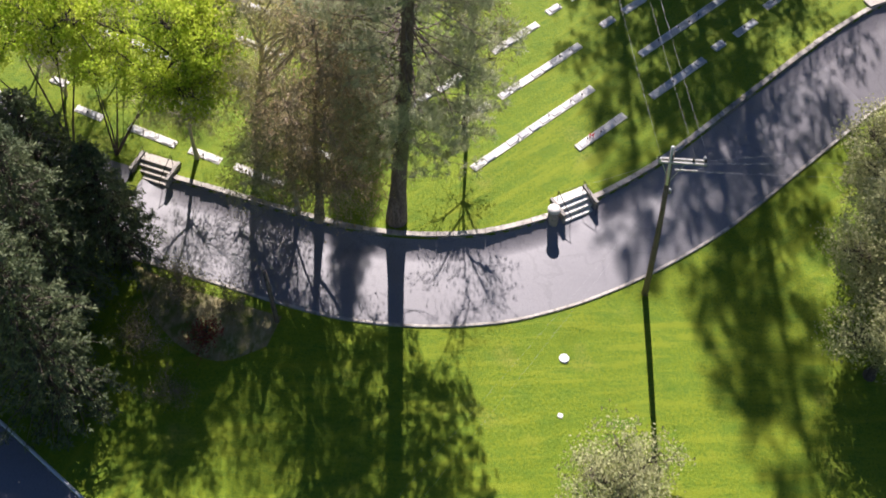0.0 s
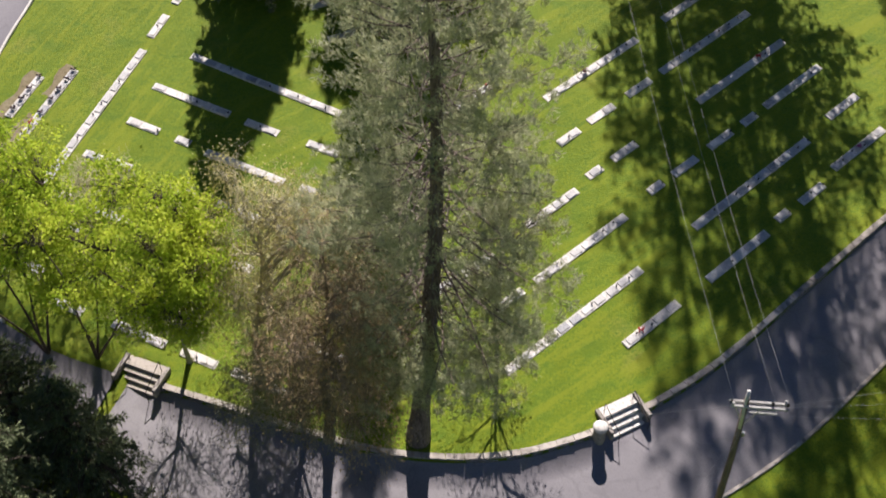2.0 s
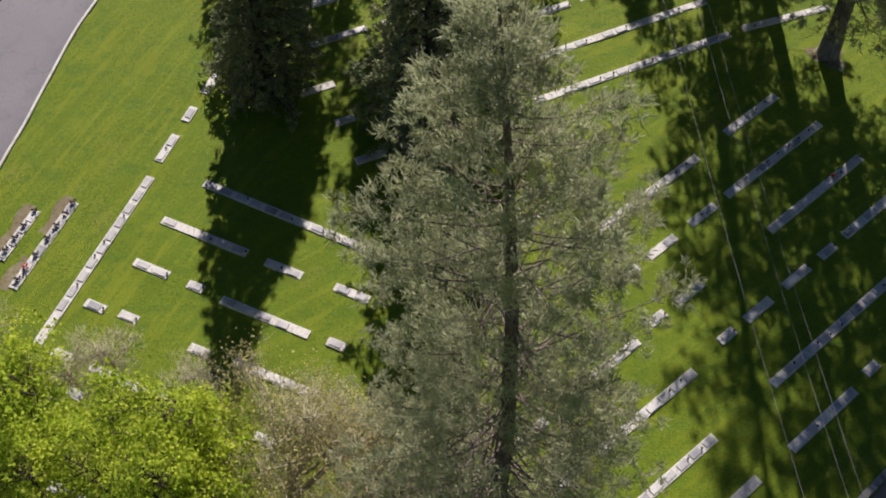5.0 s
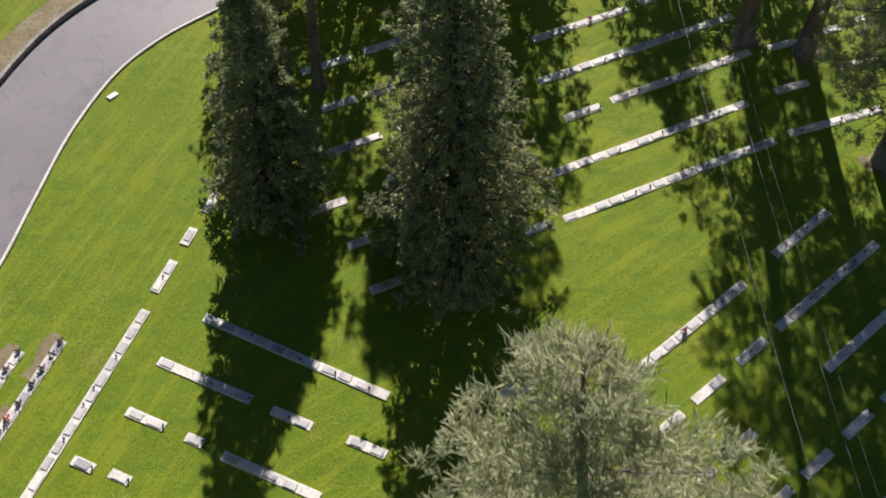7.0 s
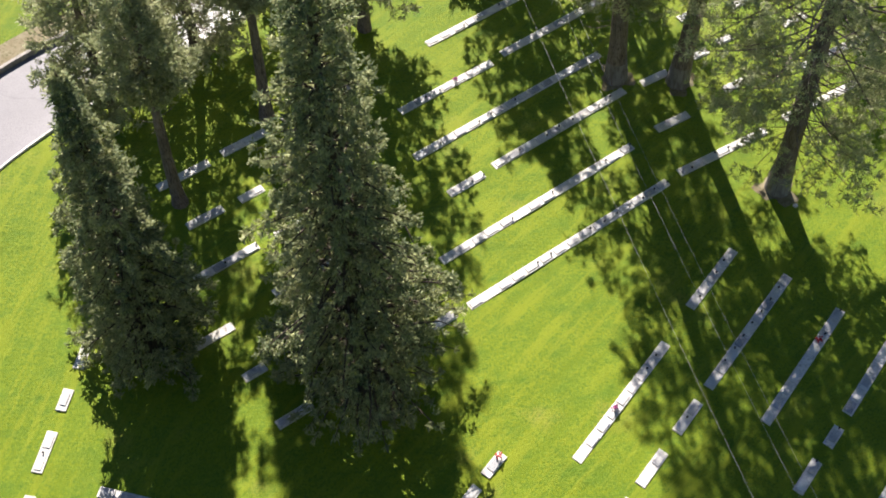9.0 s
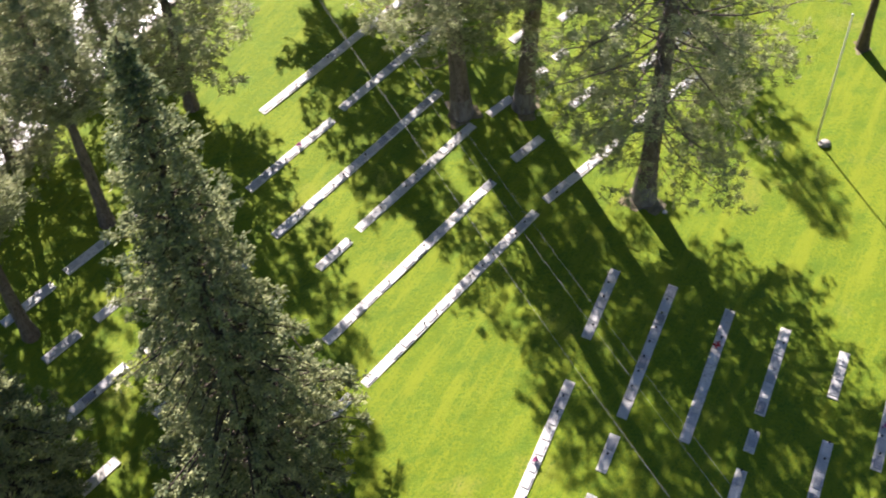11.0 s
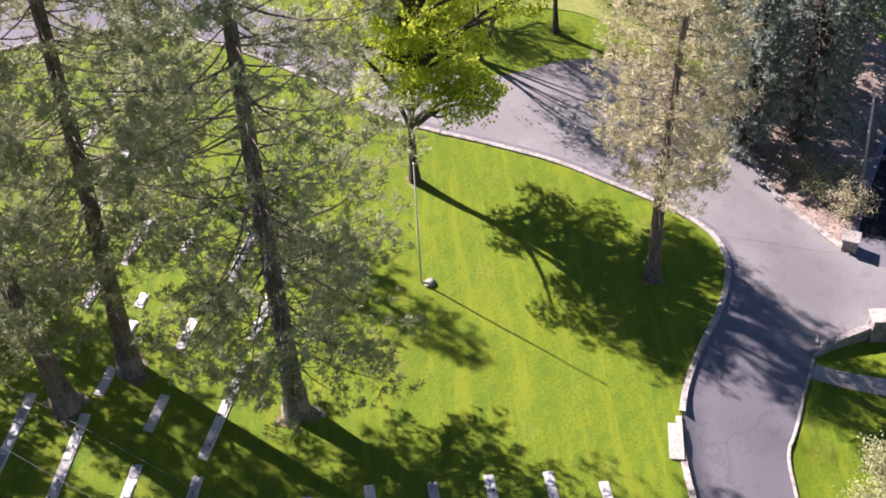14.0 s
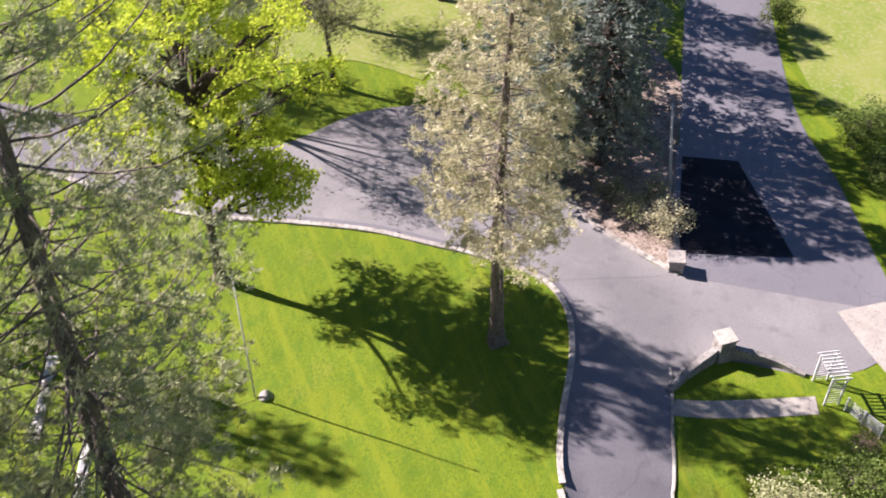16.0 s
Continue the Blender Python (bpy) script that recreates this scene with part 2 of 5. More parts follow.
WHITEWASH = varied(material("faded_whitewash", (0.24, 0.215, 0.21), 0.9), [(2.5, 0.42, 0.62, (0.15, 0.125, 0.12), 5, (2, 2, 0.6))], 0.6, 14, 0.04)
LEAF_DARK = leafy("dark_evergreen_leaves", (0.070, 0.096, 0.052), (0.200, 0.225, 0.115), 0.26, 0.6, 0.12)
LEAF_OAK = leafy("grey_green_oak_leaves", (0.290, 0.310, 0.140), (0.520, 0.500, 0.270), 0.42)
LEAF_TAN = leafy("tan_buds", (0.46, 0.415, 0.165), (0.66, 0.595, 0.26), 0.55)
LEAF_RUSSET = leafy("russet_buds", (0.34, 0.240, 0.140), (0.54, 0.425, 0.240), 0.55)
LEAF_OLIVE = leafy("olive_buds", (0.19, 0.19, 0.08), (0.31, 0.29, 0.12), 0.5)
LEAF_RED = leafy("red_shrub_leaves", (0.22, 0.035, 0.030), (0.26, 0.10, 0.06), 0.35)
NEEDLE_PINE = leafy("pine_needles", (0.215, 0.250, 0.120), (0.520, 0.520, 0.300), 0.38, 0.5, 0.3)
NEEDLE_BLUE = leafy("grey_pine_needles", (0.250, 0.282, 0.160), (0.530, 0.530, 0.325), 0.44, 0.5, 0.3)
NEEDLE_SPRUCE = leafy("spruce_needles", (0.120, 0.162, 0.090), (0.460, 0.465, 0.230), 0.33, 0.6, 0.12)
NEEDLE_CEDAR = leafy("blue_cedar_needles", (0.150, 0.190, 0.160), (0.330, 0.365, 0.300), 0.45, 0.5, 0.35)
DARK_ASPHALT = varied(material("dark_asphalt", (0.030, 0.029, 0.036), 0.85, spec=0.1), [(0.5, 0.4, 0.7, (0.018, 0.018, 0.021), 5, ONE)], 0.25, 60, 0.01)
LEAF_GREEN = leafy("green_shrub_leaves", (0.100, 0.150, 0.030), (0.210, 0.265, 0.065), 0.45)
NEEDLE_GOLD = leafy("golden_pine_needles", (0.40, 0.375, 0.210), (0.68, 0.610, 0.380), 0.3, 0.45, 0.4)

# ---------------------------------------------------------------- terrain
S = 0.8                                   # plan units to metres
rng = np.random.default_rng(7)


def catmull(pts, per=8, closed=False):
    p = np.array(pts, float)
    n = len(p)
    out = []
    for i in range(n if closed else n - 1):
        q = [p[(i + k) % n] if closed else p[min(max(i + k, 0), n - 1)] for k in (-1, 0, 1, 2)]
        for j in range(per):
            u = j / per
            out.append(0.5 * (2 * q[1] + (q[2] - q[0]) * u + (2 * q[0] - 5 * q[1] + 4 * q[2] - q[3]) * u * u + (3 * q[1] - q[0] - 3 * q[2] + q[3]) * u**3))
    if not closed:
        out.append(p[-1])
    return np.array(out)


# the loop road's inner edge, round the burial lawn
FRONT = [(-24.1, 56.6), (-21.3, 55.6), (-15.6, 54.1), (-10.8, 52.8), (-6.6, 51.9), (-2.0, 51.7), (2.2, 52.2), (5.1, 53.1),
         (7.9, 54.3), (11.9, 56.6), (16.9, 60.3), (23.4, 66.4), (30.4, 72.9), (34.8, 76.6), (38.2, 78.9)]
RIGHT = [(41.2, 80.2), (45.6, 81.0), (50.6, 81.5), (54.9, 82.9), (57.2, 85.6), (57.6, 90.0), (57.2, 94.4), (56.6, 99.4), (54.9, 105.1), (53.1, 110.1), (52.0, 115.0)]
BACK = [(52.0, 121.5), (50.5, 131.0), (45.5, 139.0), (34.0, 145.5), (19.0, 144.5), (4.0, 136.0), (-8.0, 126.5), (-19.3, 118.3)]
LEFT = [(-24.3, 115.4), (-27.9, 112.7), (-31.2, 109.6), (-33.9, 105.7), (-35.9, 100.0), (-37.0, 94.2), (-37.8, 89.3), (-38.7, 84.6),
        (-39.4, 77.0), (-38.6, 69.0), (-35.0, 62.0), (-29.5, 58.4)]
LOOP = catmull(FRONT + RIGHT + BACK + LEFT, 8, True) * S
FRONT_END = len(FRONT) * 8


def lawn_height(x, y):
    """The hillside as it would run with no road cut into it."""
    u, v = np.clip(np.asarray(x, float) / S, -90, 150), np.clip(np.asarray(y, float) / S, 0, 190)
    u, v = u / 50.0, (v - 80.0) / 50.0
    return S * (3.332 - 2.183 * u + 5.684 * v + 0.504 * u * u + 0.212 * u * v + 0.726 * v * v)


def loop_side(x, y):
    """Distance outside (+) or inside (-) of the loop's inner edge, and the place along the edge."""
    x, y = np.atleast_1d(np.asarray(x, float)), np.atleast_1d(np.asarray(y, float))
    a, b = LOOP, np.roll(LOOP, -1, 0)
    best, at = np.full(x.shape, 1e9), np.zeros(x.shape)
    inside = np.zeros(x.shape, bool)
    for i in range(len(a)):
        d = b[i] - a[i]
        t = np.clip(((x - a[i, 0]) * d[0] + (y - a[i, 1]) * d[1]) / (d @ d + 1e-12), 0, 1)
        r = np.hypot(x - a[i, 0] - t * d[0], y - a[i, 1] - t * d[1])
        near = r < best
        best, at = np.where(near, r, best), np.where(near, i + t, at)
        inside ^= ((a[i, 1] > y) != (b[i, 1] > y)) & (x < a[i, 0] + (y - a[i, 1]) * d[0] / (d[1] if d[1] else 1e-12))
    return np.where(inside, -best, best), at


def smooth(x, lo, hi):
    t = np.clip((x - lo) / (hi - lo), 0, 1)
    return t * t * (3 - 2 * t)


def wall_drop(at):
    """How far the road lies below the lawn along the loop: a retaining wall in front, a kerb elsewhere."""
    n, m = len(LOOP), FRONT_END
    return 0.12 + 0.42 * smooth(at, -1, 3) * (1 - smooth(at, m - 12, m + 4)) + 0.42 * smooth(at, n - 24, n - 2)


STAIR_A, STAIR_B = (8.125, 8.75), (0.0, 1.0)     # stretches of the loop, by control point, that the steps take up


def stair_frame(a, b):
    p, q = LOOP[int(round(a * 8))], LOOP[int(round(b * 8))]
    d = (q - p) / np.hypot(*(q - p))
    return (p + q) / 2, d, np.array([-d[1], d[0]]), float(np.hypot(*(q - p)))


def ground(x, y):
    d, at = loop_side(x, y)
    z = lawn_height(x, y)
    x, y = np.atleast_1d(np.asarray(x, float)), np.atleast_1d(np.asarray(y, float))
    out = smooth(d, -0.05, 0.2)
    for stair in (STAIR_A, STAIR_B):
        mid, ahead, inward, length = stair_frame(*stair)
        u, w = (x - mid[0]) * ahead[0] + (y - mid[1]) * ahead[1], (x - mid[0]) * inward[0] + (y - mid[1]) * inward[1]
        out = np.maximum(out, (1 - smooth(np.abs(u), length / 2 - 0.1, length / 2 + 0.15)) * (1 - smooth(w, 0.95, 1.2)) * (w > -0.6))
    low = wall_drop(at) + smooth(d, 0, 9) * (0.25 + 0.85 * smooth(x, 8, 26)) * (1 - smooth(y, 84 * S, 100 * S)) * smooth(x, -20, -5)
    return z - out * low


def gz(x, y):
    return float(ground(x, y)[0])


def mesh_from(name, verts, faces, mats, smooth_it=False):
    me = bpy.data.meshes.new(name)
    me.from_pydata([tuple(v) for v in verts], [], [tuple(f) for f in faces])
    for m in mats if isinstance(mats, (list, tuple)) else [mats]:
        me.materials.append(m)
    if smooth_it:
        me.polygons.foreach_set("use_smooth", [True] * len(me.polygons))
    me.update()
    return me


def fast_mesh(name, verts, tris, mat):
    """A mesh from arrays of triangles."""
    me = bpy.data.meshes.new(name)
    v, t = np.ascontiguousarray(verts, np.float32), np.ascontiguousarray(tris, np.int32)
    me.vertices.add(len(v))
    me.vertices.foreach_set("co", v.ravel())
    me.loops.add(3 * len(t))
    me.loops.foreach_set("vertex_index", t.ravel())
    me.polygons.add(len(t))
    me.polygons.foreach_set("loop_start", np.arange(0, 3 * len(t), 3, dtype=np.int32))
    me.polygons.foreach_set("loop_total", np.full(len(t), 3, np.int32))
    me.materials.append(mat)
    me.update(calc_edges=True)
    return me


def part(name, me, parent, label="", m=None):
    ob = new(name, me)
    ob.parent = parent
    if m is not None:
        ob.matrix_basis = m
    return tagged(ob, label)


def box_bm(bm, sx, sy, sz, m=Matrix(), bevel=0.0):
    r = bmesh.ops.create_cube(bm, size=1.0, matrix=m @ Matrix.Diagonal((sx, sy, sz, 1)))
    if bevel:
        edges = {e for v in r["verts"] for e in v.link_edges}
        bmesh.ops.bevel(bm, geom=list(edges), offset=bevel, segments=1, affect="EDGES")


def bm_mesh(name, bm, mats, smooth_it=False):
    me = bpy.data.meshes.new(name)
    bm.to_mesh(me)
    bm.free()
    for m in mats if isinstance(mats, (list, tuple)) else [mats]:
        me.materials.append(m)
    if smooth_it:
        me.polygons.foreach_set("use_smooth", [True] * len(me.polygons))
    return me


def steps_between(stops):
    """Grid lines from (start, step) stops."""
    out = []
    for (a, step), (b, _) in zip(stops, stops[1:]):
        out += list(np.arange(a, b - step * 0.3, step))
    return np.array(out + [stops[-1][0]])


def build_ground():
    xs = steps_between([(-1500, 180), (-240, 30), (-90, 4), (-34, 0.6), (-21, 0.27), (34, 0.6), (60, 2.5), (110, 30), (300, 180), (1500, 180)])
    ys = steps_between([(-1500, 180), (-150, 20), (10, 2), (36, 0.27), (66, 0.6), (96, 1.2), (120, 4), (180, 30), (420, 180), (1700, 180)])
    gx, gy = np.meshgrid(xs, ys)
    z = ground(gx.ravel(), gy.ravel())
    fine = 0.03 * np.sin(gx.ravel() * 0.9 + 1.7 * np.sin(gy.ravel() * 0.31)) * np.cos(gy.ravel() * 0.7)
    v = np.stack([gx.ravel(), gy.ravel(), z + fine * (np.abs(loop_side(gx.ravel(), gy.ravel())[0] - 3) > 4)], -1)
    nx = len(xs)
    i = np.arange((len(ys) - 1) * (nx - 1))
    a = (i // (nx - 1)) * nx + i % (nx - 1)
    t = np.concatenate([np.stack([a, a + 1, a + nx + 1], -1), np.stack([a, a + nx + 1, a + nx], -1)])
    me = fast_mesh("ground", v, t, GRASS)
    me.polygons.foreach_set("use_smooth", np.ones(len(t), bool))
    return tagged(new("ground", me), "sloping mown green lawn with drier yellowish patches", "lawn", kind="structure")


build_ground()


def resample(p, step):
    p = np.asarray(p, float)
    s = np.r_[0, np.cumsum(np.hypot(*np.diff(p, axis=0).T))]
    n = max(2, int(round(s[-1] / step)) + 1)
    q = np.linspace(0, s[-1], n)
    return np.stack([np.interp(q, s, p[:, 0]), np.interp(q, s, p[:, 1])], -1)


def normals(p):
    d = np.gradient(p, axis=0)
    d /= np.linalg.norm(d, axis=1, keepdims=True)
    return np.stack([d[:, 1], -d[:, 0]], -1)      # to the right of the way: outside of the loop


def sheet(name, left, right, lift, mat, across=9, label="", category=""):
    """A sheet laid over the ground between two lines of as many points."""
    u = np.linspace(0, 1, across)[None, :, None]
    p = left[:, None] * (1 - u) + right[:, None] * u
    n, m = p.shape[:2]
    flat = p.reshape(-1, 2)
    z = ground(flat[:, 0], flat[:, 1]) + lift
    faces = [(i * m + j, i * m + j + 1, (i + 1) * m + j + 1, (i + 1) * m + j) for i in range(n - 1) for j in range(m - 1)]
    me = mesh_from(name, np.c_[flat, z], [f[::-1] for f in faces], mat, True)
    if me.polygons[0].normal.z < 0:
        me.flip_normals()
    return tagged(new(name, me), label, category, kind="structure")


def kerb(name, line, width, top, depth, mat, label, category="kerb", base=None):
    """A bar that follows a line: width to its right, its top above the ground beside it."""
    nrm = normals(line)
    rows = []
    z = (ground(line[:, 0], line[:, 1]) if base is None else base) + top
    b = 0.03
    for off, dz in ((0, -depth), (0, -b), (b, 0), (width - b, 0), (width, -b), (width, -depth)):
        rows.append(np.c_[line + nrm * off, z + dz])
    v = np.stack(rows, 1).reshape(-1, 3)
    k = 6
    faces = [(i * k + j, i * k + j + 1, (i + 1) * k + j + 1, (i + 1) * k + j) for i in range(len(line) - 1) for j in range(k - 1)]
    faces += [tuple(range(k)), tuple(range((len(line) - 1) * k, len(line) * k))[::-1]]
    return tagged(new(name, mesh_from(name, v, faces, mat)), label, category, kind="structure")


def road_edge(line):
    """The road's outer side, for points of its inner edge; it is narrower below the wall."""
    at = loop_side(line[:, 0], line[:, 1])[1]
    wide = 0.55 * smooth(at, 94, 108) * (1 - smooth(at, 124, 138))
    return line + normals(line) * (7.2 + wide - 0.8 * (wall_drop(at) - 0.12) / 0.66)[:, None] * S


loop_line = resample(np.r_[LOOP, LOOP[:1]], 0.7)
loop_out = road_edge(loop_line)
joint = int(np.argmin(np.hypot(loop_line[:, 0] - 30.4 * S, loop_line[:, 1] - 72.9 * S)))
loop_in = loop_line + normals(loop_line) * 0.02
sheet("road", loop_in[joint:], loop_out[joint:], 0.03, ASPHALT, 9, "grey asphalt loop road with hairline cracks", "road")
sheet("road_front", loop_in[:joint + 1], loop_out[:joint + 1], 0.03, WORN_ASPHALT, 9, "grey asphalt road polished by traffic below the retaining wall", "road")

# kerbs along the loop: the inner one beyond the retaining wall, the outer one up to the junction
def loop_part(a, b):
    """The loop's inner edge between two of its control points."""
    return resample(LOOP[int(a * 8):int(b * 8) + 1], 0.7)


n_front, n_right, n_back = len(FRONT), len(RIGHT), len(BACK)
inner = loop_part(n_front - 0.4, n_front + n_right + n_back - 1)
kerb("kerb_inner", inner - normals(inner) * 0.22, 0.36, 0.12, 0.4, KERB, "broad weathered concrete kerb round the lawn")
inner = loop_part(n_front + n_right + n_back - 1, len(LOOP) / 8 - 1.5)
kerb("kerb_inner_west", inner - normals(inner) * 0.12, 0.18, 0.12, 0.4, CONCRETE, "narrow pale concrete kerb round the lawn")
outer = road_edge(loop_part(0, n_front + 2.3))
kerb("kerb_outer", outer, 0.20, 0.06, 0.4, KERB, "pale concrete kerb on the road's outer side")
outer = road_edge(loop_part(n_front + n_right + 2, len(LOOP) / 8 - 1))
kerb("kerb_outer_back", outer, 0.3, 0.35, 0.6, STONE, "rough low stone edging beside the road")


# ---------------------------------------------------------------- retaining wall with steps
def wall_run(a, b, name):
    line = loop_part(a, b)
    nrm = normals(line)
    back = line - nrm * 0.46
    top = lawn_height(line[:, 0], line[:, 1]) + 0.06
    wall = kerb(name, line - nrm * 0.40, 0.38, -0.10, 1.5, STONE, "low grey stone retaining wall beside the road", "wall", top)
    # coping stones, one by one
    s = resample(back, 0.95)
    for p, q in zip(s, s[1:]):
        d = q - p
        mid = (p + q) / 2
        ang = math.atan2(d[1], d[0])
        c = mid + np.array([math.sin(ang), -math.cos(ang)]) * 0.19
        z = float(lawn_height(c[0], c[1])) + 0.02 + random.uniform(-0.012, 0.012)
        slope = float(lawn_height(q[0], q[1]) - lawn_height(p[0], p[1]))
        m = Matrix.Translation((c[0], c[1], z)) @ Matrix.Rotation(ang, 4, "Z") @ Matrix.Rotation(-math.atan2(slope, np.hypot(*d)), 4, "Y")
        part("coping_stone", COPING[random.randrange(3)], wall, m=m @ Matrix.Diagonal((np.hypot(*d) / 0.95, 1, 1, 1)))
    return wall


COPING = []
for k in range(3):
    bm = bmesh.new()
    box_bm(bm, 0.945, 0.36, 0.11, bevel=0.018)
    for v in bm.verts:
        v.co += Vector((random.uniform(-.01, .01), random.uniform(-.02, .02), random.uniform(-.008, .008)))
    COPING.append(bm_mesh("coping_stone", bm, KERB))

wall_run(STAIR_A[1], n_front - 0.6, "wall_east")
wall_run(STAIR_B[1], STAIR_A[0], "wall_middle")


def steps(a, b, count=4, mat=CONCRETE):
    """A flight from the road up to the lawn in a gap of the wall, with cheek walls and hand rails."""
    mid, ahead, inward, length = stair_frame(a, b)
    ang = math.atan2(ahead[1], ahead[0])
    foot = gz(*(mid - inward * 0.5))
    rise = (float(lawn_height(*(mid + inward * 1.4))) + 0.03 - foot) / count
    thing = tagged(new("stone_steps"), "short flight of pale concrete steps in the retaining wall", "steps", kind="structure")
    thing.matrix_basis = Matrix.Translation((mid[0], mid[1], foot)) @ Matrix.Rotation(ang, 4, "Z")
    for k in range(count):
        bm = bmesh.new()
        deep = 0.33 if k < count - 1 else 0.6
        box_bm(bm, length - 0.1, deep, rise * (k + 1) + 0.3, Matrix.Translation((0, -0.28 + 0.32 * k + deep / 2, (rise * (k + 1) - 0.3) / 2)), 0.012)
        part("step" if k < count - 1 else "landing", bm_mesh("step", bm, mat), thing)
    for side in (-1, 1):
        bm = bmesh.new()
        box_bm(bm, 0.22, 1.6, rise * count + 0.45, Matrix.Translation((side * (length / 2 + 0.04), 0.45, (rise * count - 0.2) / 2)), 0.02)
        part("cheek_wall", bm_mesh("cheek_wall", bm, STONE), thing)
        x = side * (length / 2 - 0.22)
        v, f = tube([(x, -0.62, -0.1), (x, -0.62, 0.88), (x, 0.95, 0.88 + rise * count), (x, 0.95, rise * count - 0.1)], [0.024] * 4, 6)
        part("hand_rail", mesh_from("hand_rail", v, f, DARK_STEEL), thing, "thin dark steel hand rail")
    return thing


def frames_along(p):
    p = np.asarray(p, float)
    d = np.gradient(p, axis=0)
    d /= np.linalg.norm(d, axis=1, keepdims=True) + 1e-9
    ref = np.where(np.abs(d[:, 2:3]) > 0.9, [[1.0, 0, 0]], [[0, 0, 1.0]])
    a = np.cross(d, ref)
    a /= np.linalg.norm(a, axis=1, keepdims=True) + 1e-9
    return a, np.cross(d, a)


def tube(p, radii, sides=6):
    """Vertices and quads of a tube along points, closed at its ends."""
    p, a_b = np.asarray(p, float), frames_along(p)
    ang = np.linspace(0, 2 * np.pi, sides, endpoint=False)
    ring = np.cos(ang)[None, :, None] * a_b[0][:, None] + np.sin(ang)[None, :, None] * a_b[1][:, None]
    v = (p[:, None] + ring * np.asarray(radii, float)[:, None, None]).reshape(-1, 3)
    n = len(p)
    f = [(i * sides + j, i * sides + (j + 1) % sides, (i + 1) * sides + (j + 1) % sides, (i + 1) * sides + j) for i in range(n - 1) for j in range(sides)]
    f += [tuple(range(sides))[::-1], tuple(range((n - 1) * sides, n * sides))]
    return v, f


steps(*STAIR_A)
steps(*STAIR_B, mat=BEIGE)


def pillar():
    p = LOOP[int(STAIR_A[0] * 8)] - stair_frame(*STAIR_A)[1] * 0.55
    z = gz(p[0] + 0.4, p[1] - 0.4)
    ob = tagged(new("pillar"), "round pale concrete pillar with a domed cap beside the steps", "pillar")
    ob.matrix_basis = Matrix.Translation((p[0] - 0.1, p[1] - 0.1, z - 0.1))
    v, f = tube([(0, 0, 0), (0, 0, 0.12), (0, 0, 0.14), (0, 0, 1.55)], [0.40, 0.40, 0.34, 0.33], 20)
    part("shaft", mesh_from("shaft", v, f, STONE, False), ob)
    v, f = tube([(0, 0, 1.55), (0, 0, 1.62), (0, 0, 1.70), (0, 0, 1.76), (0, 0, 1.79)], [0.39, 0.40, 0.36, 0.22, 0.05], 20)
    part("cap", mesh_from("cap", v, f, CONCRETE, True), ob)


pillar()

# ---------------------------------------------------------------- graves: rows of flat markers on concrete strips
STRIP_W = 0.54
PALE_GRANITE = varied(material("pale_granite", (0.68, 0.66, 0.62), 0.6), [(0.9, 0.45, 0.62, (0.56, 0.54, 0.51), 3, ONE), (22.0, 0.50, 0.70, (0.42, 0.41, 0.39), 3, ONE)])
GREY_GRANITE = varied(material("grey_granite", (0.38, 0.38, 0.39), 0.5), [(0.9, 0.45, 0.62, (0.27, 0.27, 0.28), 3, ONE), (22.0, 0.50, 0.70, (0.14, 0.14, 0.14), 3, ONE)])
MARKERS = []
for k in range(6):
    bm = bmesh.new()
    w, d = random.uniform(0.66, 0.86), random.uniform(0.34, 0.41)
    box_bm(bm, w, d, 0.05, Matrix.Translation((0, 0, 0.025)), 0.012)
    MARKERS.append(bm_mesh("marker", bm, [GRANITE, GREY_GRANITE, PALE_GRANITE][k % 3]))
bm = bmesh.new()
bmesh.ops.create_cone(bm, cap_ends=True, segments=8, radius1=0.045, radius2=0.06, depth=0.12, matrix=Matrix.Translation((0, 0, 0.10)))
VASE = bm_mesh("vase", bm, DARK_STEEL)


def flower_mesh(mat):
    bm = bmesh.new()
    for _ in range(16):
        c = Vector((random.gauss(0, .09), random.gauss(0, .09), random.uniform(.12, .32)))
        bmesh.ops.create_icosphere(bm, subdivisions=1, radius=random.uniform(.035, .06), matrix=Matrix.Translation(c))
    return bm_mesh("bouquet", bm, mat)


FLOWERS = [flower_mesh(PINK), flower_mesh(CRIMSON), flower_mesh(DRIED)]
strip_count = 0


